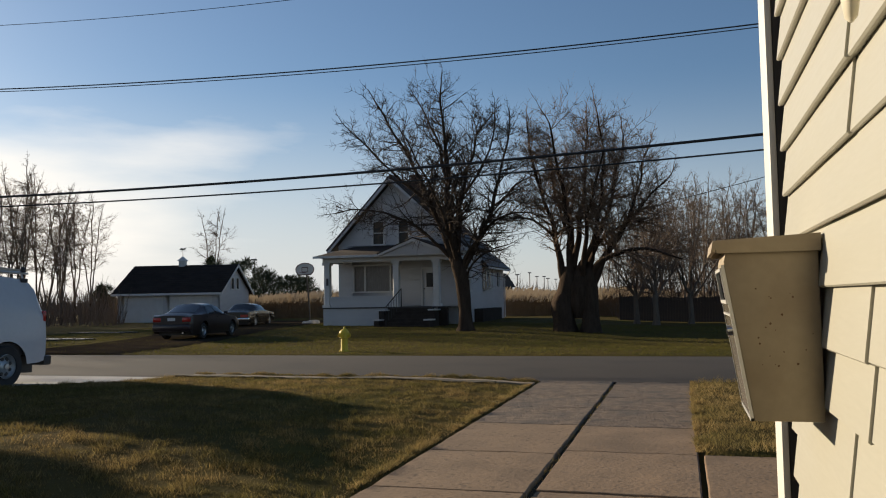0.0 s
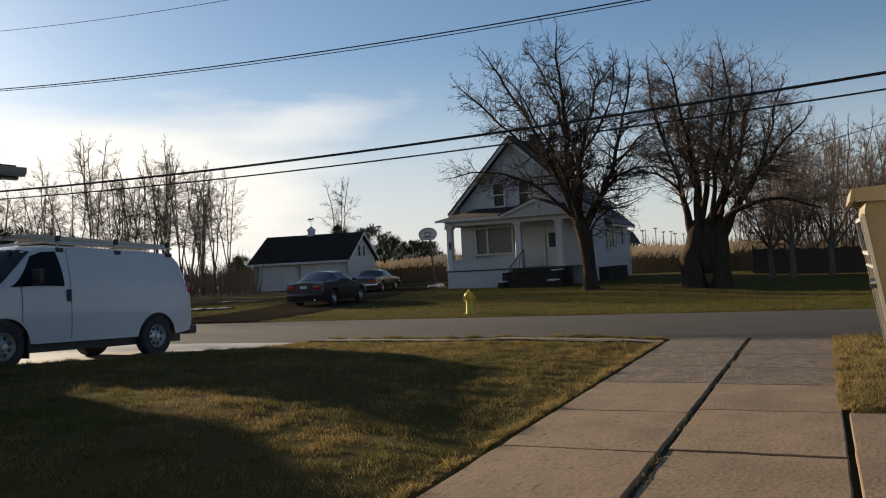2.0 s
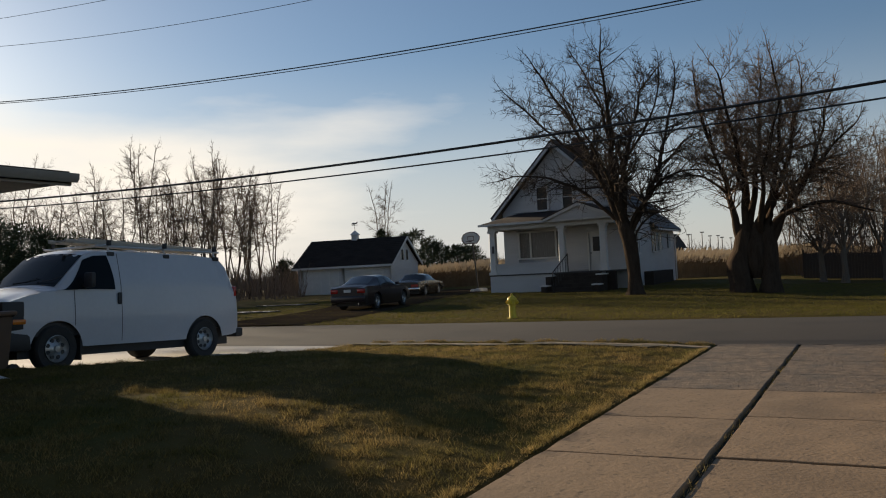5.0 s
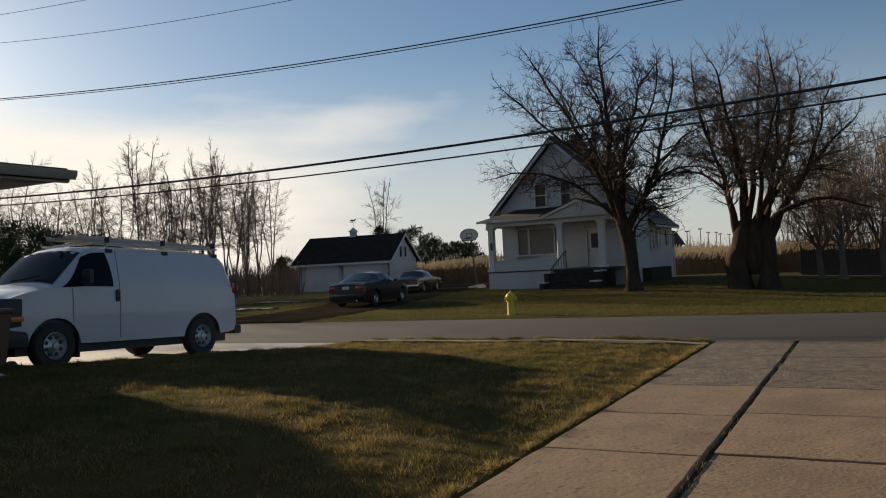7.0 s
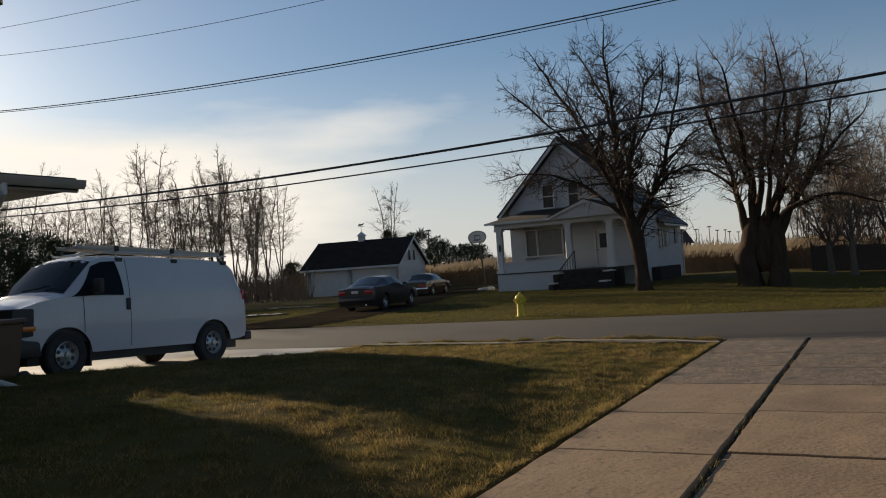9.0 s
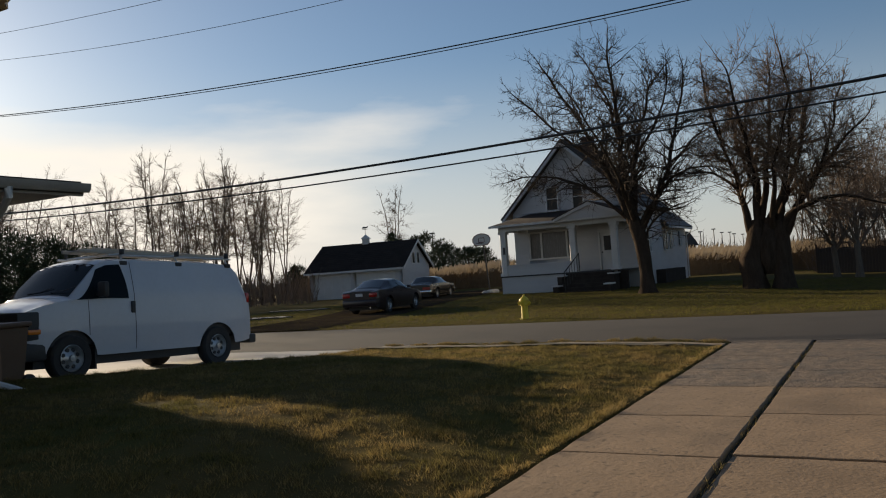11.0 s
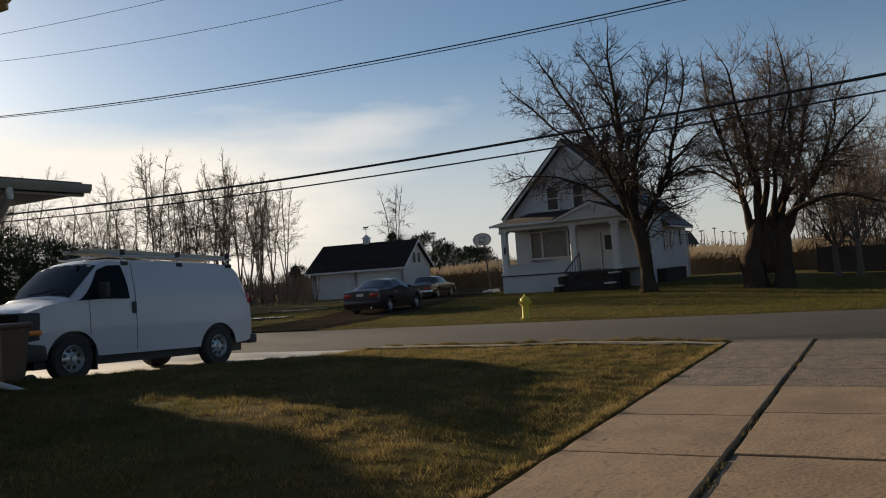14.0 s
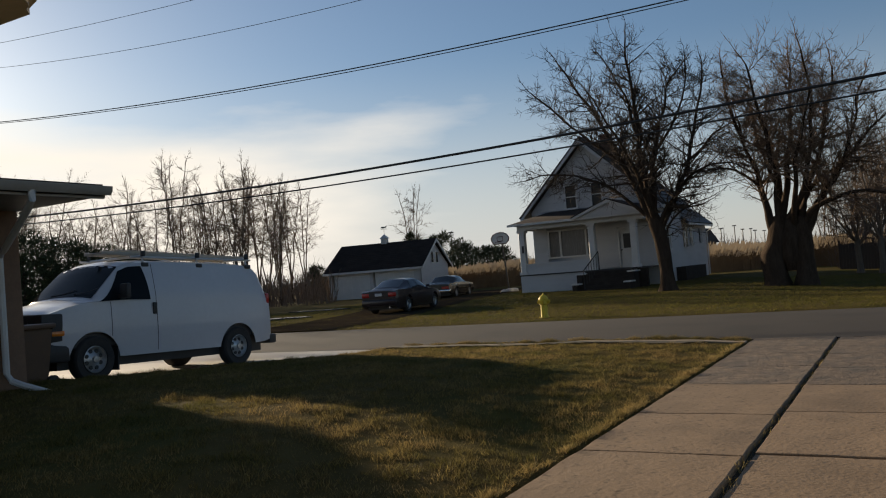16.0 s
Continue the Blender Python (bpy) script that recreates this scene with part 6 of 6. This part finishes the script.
def at_bearing(b, dist):
    return dist * math.sin(radians(b)), dist * math.cos(radians(b))


# those at bearings -63 to -74 are unseen, added for their shade
for b, dist, h, w, s in ((-32.0, 82, 5.9, 1.5, 1), (-29.9, 82, 5.6, 2.3, 2), (-28.6, 84, 4.9, 2.1, 3), (-26.8, 86, 4.1, 2.0, 4), (-25.8, 88, 3.8, 1.9, 5), (-38.7, 84, 3.2, 1.3, 6), (-66, 60, 6.0, 2.6, 13), (-70, 64, 6.5, 2.8, 14), (-63, 66, 6.0, 2.6, 15), (-74, 70, 6.5, 3.0, 16), (-52.5, 60, 5.2, 2.2, 7), (-50.8, 58, 4.8, 1.8, 8), (-54.4, 58, 5.6, 2.7, 9), (-57.0, 58, 6.0, 2.9, 10), (-49.2, 62, 4.4, 1.6, 11), (-60, 56, 6.6, 2.8, 12), (-55.8, 63, 6.0, 2.6, 17)):
    evergreen(*at_bearing(b, dist), h, w, s)


def make_reeds():
    """A field of dead reeds: stems and feathery plumes."""
    rnd = random.Random(9)
    v, f, pv, pf = [], [], [], []
    for k in range(42000):
        x = rnd.uniform(-62, 14)
        y = 63 + 26 * rnd.random() ** 1.6 + 1.2 * noise.noise((x * 0.2, 0, 0)) + 0.12 * (x + 20) * (x < -20)
        if x < -0.70 * y:
            continue
        z0 = ground_z(x, y) - 0.05
        h = 1.75 * (1 + 0.25 * noise.noise((x * 0.15, y * 0.15, 3.0))) * rnd.uniform(0.75, 1.15)
        if x > -1:
            h *= 0.8
        w = rnd.uniform(0.02, 0.045)
        lx, ly = rnd.gauss(0, 0.14), rnd.gauss(0, 0.14)
        b = len(v)
        v += [(x - w, y, z0), (x + w, y, z0), (x + lx, y + ly, z0 + h)]
        f.append((b, b + 1, b + 2))
        if k % 3 == 0:
            b = len(v)
            a = rnd.uniform(-0.5, 0.5)
            m = rnd.uniform(0.3, 0.8) * h
            v += [(x, y, z0 + m), (x, y, z0 + m + 0.06), (x + a, y + rnd.uniform(-0.2, 0.2), z0 + m + rnd.uniform(-0.1, 0.35))]
            f.append((b, b + 1, b + 2))
        if rnd.random() < 0.26:
            b = len(pv)
            px, py, pz = x + lx, y + ly, z0 + h
            pw = rnd.uniform(0.04, 0.09)
            dx = rnd.uniform(0.05, 0.2)
            pv += [(px - pw, py, pz - 0.1), (px + pw, py, pz - 0.08), (px + dx + pw * 0.5, py, pz + 0.18), (px + dx, py, pz + 0.30)]
            pf.append((b, b + 1, b + 2, b + 3))
    me = bpy.data.meshes.new("reed_bed")
    me.from_pydata(v, [], f)
    me.materials.append(M_REED)
    tagged(new("reed_bed", me), "field of dry tan reeds behind the yards", "reeds", kind="stuff")
    me = bpy.data.meshes.new("reed_plumes")
    me.from_pydata(pv, [], pf)
    me.materials.append(M_REED_PLUME)
    tagged(new("reed_plumes", me), "pale feathery reed heads", "reeds", kind="stuff")


make_reeds()


def make_thicket(name, n, b0, b1, d0, d1, h, seed, label, thick=1.0):
    """Far undergrowth: a tangle of thin bare stems."""
    rnd = random.Random(seed)
    v, f = [], []
    for k in range(n):
        b, dist = rnd.uniform(b0, b1), rnd.uniform(d0, d1)
        x, y = at_bearing(b, dist)
        z = ground_z(x, y) - 0.1
        hh = h * rnd.uniform(0.35, 1.1) * (1 + 0.5 * noise.noise((b * 0.5, seed, 0)))
        w = 0.02 * thick * rnd.uniform(0.6, 1.8) * dist / 60
        p = Vector((x, y, z))
        d = Vector((rnd.gauss(0, 0.22), rnd.gauss(0, 0.22), 1)).normalized()
        side = Vector((y, -x, 0)).normalized()
        for s in range(3):
            q = p + d * hh / 3
            b_ = len(v)
            v += [tuple(p - side * w), tuple(p + side * w), tuple(q + side * w * 0.6), tuple(q - side * w * 0.6)]
            f.append((b_, b_ + 1, b_ + 2, b_ + 3))
            for t in range(2):
                e = q + Vector((rnd.gauss(0, 0.35), rnd.gauss(0, 0.35), rnd.uniform(0.1, 0.7))) * hh * 0.22
                b_ = len(v)
                v += [tuple(q - side * w * 0.5), tuple(q + side * w * 0.5), tuple(e)]
                f.append((b_, b_ + 1, b_ + 2))
            p, d, w = q, (d + Vector((rnd.gauss(0, 0.2), rnd.gauss(0, 0.2), 0))).normalized(), w * 0.65
    me = bpy.data.meshes.new(name)
    me.from_pydata(v, [], f)
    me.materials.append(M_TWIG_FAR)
    return tagged(new(name, me), label, "thicket", kind="stuff")


make_thicket("undergrowth", 5200, -85, -37.5, 60, 86, 2.7, 1, "brown bare undergrowth along the wood")
make_thicket("undergrowth", 2100, -4.6, 22, 56, 80, 4.2, 2, "brown bare undergrowth behind the yard")
make_thicket("far_woods", 6500, -70, 30, 160, 280, 5.0, 3, "distant line of bare woods", 1.6)


def make_fence():
    g = group_of("board_fence", "dark weathered board fence at the back of the yard", "fence", pose(0, 0, 0))
    a, b = Vector((-3.9, 54.5, 0)), Vector((9.0, 50.5, 0))
    d = (b - a).normalized()
    n = 78
    for k in range(n):
        p = a + (b - a) * k / n
        z = ground_z(p.x, p.y)
        h = 1.55 + 0.03 * math.sin(k * 5.1)
        bm = box(0, (b - a).length / n - 0.012, 0, 0.025, 0, h)
        ob = part("board", bm, M_FENCE, g)
        ob.matrix_basis = pose(p.x, p.y, z - 0.03, 0, 0, math.degrees(math.atan2(d.y, d.x)))
    for k in range(8):
        p = a + (b - a) * k / 7 + Vector((0, 0.08, 0))
        part("post", box(p.x - 0.05, p.x + 0.05, p.y, p.y + 0.1, -0.1, 1.7), M_FENCE, g)


make_fence()


def street_lamp(b, dist, h, label):
    x, y = at_bearing(b, dist)
    g = group_of("street_lamp", label, "street lamp", pose(x, y, 0), group="far lamps")
    part("pole", tube([(0, 0, -0.2), (0, 0, h)], [0.16, 0.10], 6), M_POLE, g)
    part("lamp_head", box(-0.45, 0.45, -0.2, 0.2, h, h + 0.25), M_POLE, g)


for b, dist, h in ((-11.05, 200, 7.0), (-10.2, 210, 7.7), (-9.7, 230, 7.2), (-9.2, 240, 7.4), (-8.95, 220, 6.4), (-29.2, 150, 9.0), (-8.4, 260, 7.0)):
    street_lamp(b, dist, h, "distant dark lamp post on a car park")

shed = group_of("far_house", "distant dark-roofed house beyond the reeds", "house", pose(-26.6, 110, 0))
part("wall", box(-3.5, 3.2, 0, 6, 0, 3.0), M_BRICK_DARK, shed)
part("roof", prism([(-3.9, 3.0), (3.6, 3.0), (2.4, 5.0), (-2.6, 5.0)], "y", -0.4, 6.4), M_SHINGLE, shed)


# ---- wires over the street ----
def wire(label, y0, y1, pts, r, name="overhead_wire"):
    """A sagging wire through three heights: pts of (x, z)."""
    (xa, za), (xb, zb), (xc, zc) = pts
    path = []
    for k in range(49):
        x = -52 + 66 * k / 48
        z = za * (x - xb) * (x - xc) / ((xa - xb) * (xa - xc)) + zb * (x - xa) * (x - xc) / ((xb - xa) * (xb - xc)) + zc * (x - xa) * (x - xb) / ((xc - xa) * (xc - xb))
        path.append((x, y0 + (y1 - y0) * k / 48, z))
    return thing(name, tube(path, r, 6), M_WIRE, label, "cable", group="wires along the street")


WY = 23.0
wire("thick black telephone cable over the street", WY, WY, [(-32.5, 5.54), (-22.8, 5.33), (1.0, 5.66)], 0.042)
wire("black telephone cable below the first", WY, WY, [(-32.5, 5.22), (-22.8, 4.99), (1.0, 5.25)], 0.026)
wire("thin black neutral wire", WY, WY, [(-36.2, 10.23), (-22.8, 9.15), (2.2, 8.69)], 0.020)
wire("thin black neutral wire", WY + 0.1, WY + 0.1, [(-36.2, 10.19), (-22.8, 9.09), (2.2, 8.63)], 0.014)
wire("thin black power line", WY, WY, [(-36.0, 12.75), (-22.9, 11.45), (-11.4, 11.0)], 0.010)
wire("thin black power line", WY + 0.6, WY + 0.6, [(-36.5, 14.2), (-23.8, 13.25), (-11.4, 12.8)], 0.010)


def utility_pole(x, h, heights):
    g = group_of("utility_pole", "weathered wooden utility pole carrying the street wires", "utility pole", pose(x, WY + 0.3, 0), group="poles of the street")
    part("pole", tube([(0, 0.0, -0.5), (0, 0.0, h)], [0.17, 0.11], 12), M_FENCE, g)
    for z in heights:
        part("crossarm", box(-0.06, 0.06, -0.45, 0.45, z - 0.06, z + 0.06), M_FENCE, g)


utility_pole(-52.0, 17.5, (6.34, 6.06, 12.1, 15.05, 16.3))
utility_pole(14.0, 15.0, (6.35, 5.95, 9.3, 10.9, 13.4))
path = []
for k in range(25):
    t = k / 24
    path.append((3.6 - 15.6 * t, 36.0 + 8.4 * t, 6.35 - 1.75 * t - 1.0 * t * (1 - t)))
thing("service_wire", tube(path, 0.014, 5), M_WIRE, "thin service wire running to the white house", "cable")


# ---- the neighbour's house corner ----
def make_neighbour():
    g = group_of("neighbour_house", "brown brick house corner with a wide eave", "house", pose(0, 0, 0))
    CX, CY = -11.40, 7.36
    wall = part("wall", box(CX - 6.0, CX, -6.0, CY, -0.1, 3.02), M_NEIGHBOUR, g, "brown brick wall")
    # unseen block and its roof, added to cast the shadow on the lower lawn
    part("wing_wall", box(CX - 12.0, CX - 6.3, -6.0, 10.4, -0.1, 3.2), M_NEIGHBOUR, g, "unseen brown brick block added to shade the lawn")
    part("wing_roof", prism([(CX - 12.4, 3.2), (CX - 5.9, 3.2), (CX - 9.1, 4.5)], "y", -6.2, 10.7), M_SHINGLE, g)
    EX, EY = -9.50, 7.40
    roof = part("roof", prism([(EX, 3.06), (EX - 8.0, 3.75), (EX - 8.0, 3.79), (EX, 3.10)], "y", -6.0, EY), M_SHINGLE, g, "low shingle roof")
    part("soffit", box(CX - 0.1, EX + 0.02, -6.0, EY - 0.03, 2.93, 2.97), M_SOFFIT, g, "pale soffit under the eave")
    part("fascia", box(EX - 0.02, EX + 0.02, -6.0, EY, 2.90, 3.08), M_SOFFIT, g)
    part("end_fascia", prism([(EX, 2.92), (EX, 3.06), (EX - 8.0, 3.75), (EX - 8.0, 3.55)], "y", EY - 0.01, EY + 0.03), M_SOFFIT, g)
    gut = prism([(EX + 0.02, 3.06), (EX + 0.02, 2.95), (EX + 0.09, 2.94), (EX + 0.13, 2.99), (EX + 0.14, 3.06), (EX + 0.125, 3.06), (EX + 0.115, 3.0), (EX + 0.08, 2.96), (EX + 0.035, 2.96), (EX + 0.035, 3.06)], "y", -6.0, EY + 0.05)
    part("gutter", gut, M_SOFFIT, g, "weathered metal gutter")
    pipe = tube([(EX + 0.07, 6.30, 2.96), (EX + 0.07, 6.30, 2.84), (EX - 0.12, 6.36, 2.74), (CX + 0.24, 6.98, 2.34), (CX + 0.06, 7.02, 2.24), (CX + 0.06, 7.02, 0.58), (CX + 0.12, 7.06, 0.47), (CX + 0.30, 7.12, 0.40), (CX + 0.68, 7.32, 0.25)], 0.048, 8)
    part("downpipe", pipe, M_WHITE_PAINT, g, "white downpipe with a bent outlet")
    return g


make_neighbour()


def make_bin():
    g = group_of("wheeled_bin", "brown plastic wheeled bin beside the brick wall", "bin", pose(-12.25, 7.85, 0.16, 0, 0, 12))
    bm = bmesh.new()
    lo = [bm.verts.new((sx * 0.24, sy * 0.27, 0.08)) for sx, sy in ((-1, -1), (1, -1), (1, 1), (-1, 1))]
    hi = [bm.verts.new((sx * 0.31, sy * 0.36, 1.0)) for sx, sy in ((-1, -1), (1, -1), (1, 1), (-1, 1))]
    for k in range(4):
        bm.faces.new((lo[k], lo[(k + 1) % 4], hi[(k + 1) % 4], hi[k]))
    bm.faces.new(lo)
    bm.faces.new(hi)
    bmesh.ops.bevel(bm, geom=bm.edges[:], offset=0.03, segments=2, affect="EDGES")
    part("body", bm, M_BIN, g)
    part("lid", box(-0.34, 0.34, -0.40, 0.40, 0.99, 1.07, bevel=0.03), M_BIN, g)
    for s in (-1, 1):
        part("wheel", tube([(s * 0.26, 0.30, 0.12), (s * 0.32, 0.30, 0.12)], 0.12, 16), M_BLACK_PLASTIC, g)
    part("handle", tube([(-0.25, 0.42, 0.99), (0.25, 0.42, 0.99)], 0.018, 6), M_BIN, g)


make_bin()


def make_awning():
    """The rounded edge of a metal awning over the entrance, fixed to the wall behind."""
    g = group_of("awning", "tan metal entrance awning with a rounded corner", "awning", pose(0, 0, 0))
    out = [(-4.0, -1.25), (-1.52, -1.25), (-1.52, 1.005)]
    for k in range(7):
        a = k * math.pi / 12
        out.append((-1.63 + 0.11 * math.cos(a), 1.005 + 0.11 * math.sin(a)))
    out += [(-4.0, 1.115)]
    bm = prism(out, "z", 2.145, 2.27)
    bmesh.ops.bevel(bm, geom=[e for e in bm.edges if abs(e.verts[0].co.z - e.verts[1].co.z) < 1e-5], offset=0.02, segments=3, affect="EDGES")
    part("canopy", bm, M_AWNING, g)
    return g


make_awning()


def make_lantern():
    """A small tapered lamp on the siding."""
    g = group_of("wall_lantern", "cream tapered outdoor wall lamp with a pointed tip", "wall lamp", pose(0.205, 1.06, 1.822))
    n = 20
    for name, prof, mat, label in (("base", [(0.004, 0.0), (0.012, 0.006), (0.018, 0.03), (0.026, 0.05)], M_LAMP, "cream pointed tip"), ("shade", [(0.026, 0.05), (0.040, 0.075), (0.058, 0.14), (0.070, 0.24), (0.072, 0.34), (0.05, 0.36)], M_LAMP, "frosted cream shade")):
        bm = bmesh.new()
        rings = [[bm.verts.new((r * 0.6 * math.cos(2 * math.pi * k / n), r * math.sin(2 * math.pi * k / n), z)) for k in range(n)] for r, z in prof]
        for a, b in zip(rings, rings[1:]):
            for k in range(n):
                bm.faces.new((a[k], a[(k + 1) % n], b[(k + 1) % n], b[k]))
        bm.faces.new(rings[0])
        bm.faces.new(rings[-1])
        part(name, bm, mat, g, label)
    part("bracket", box(0.0, 0.06, -0.03, 0.03, 0.20, 0.30, bevel=0.01), M_POLE, g)


M_LAMP = material("frosted_cream", (0.62, 0.58, 0.46), (0.58, 0.54, 0.42), rough=0.35, scale=6, fine=40, bump=0.02)
make_lantern()
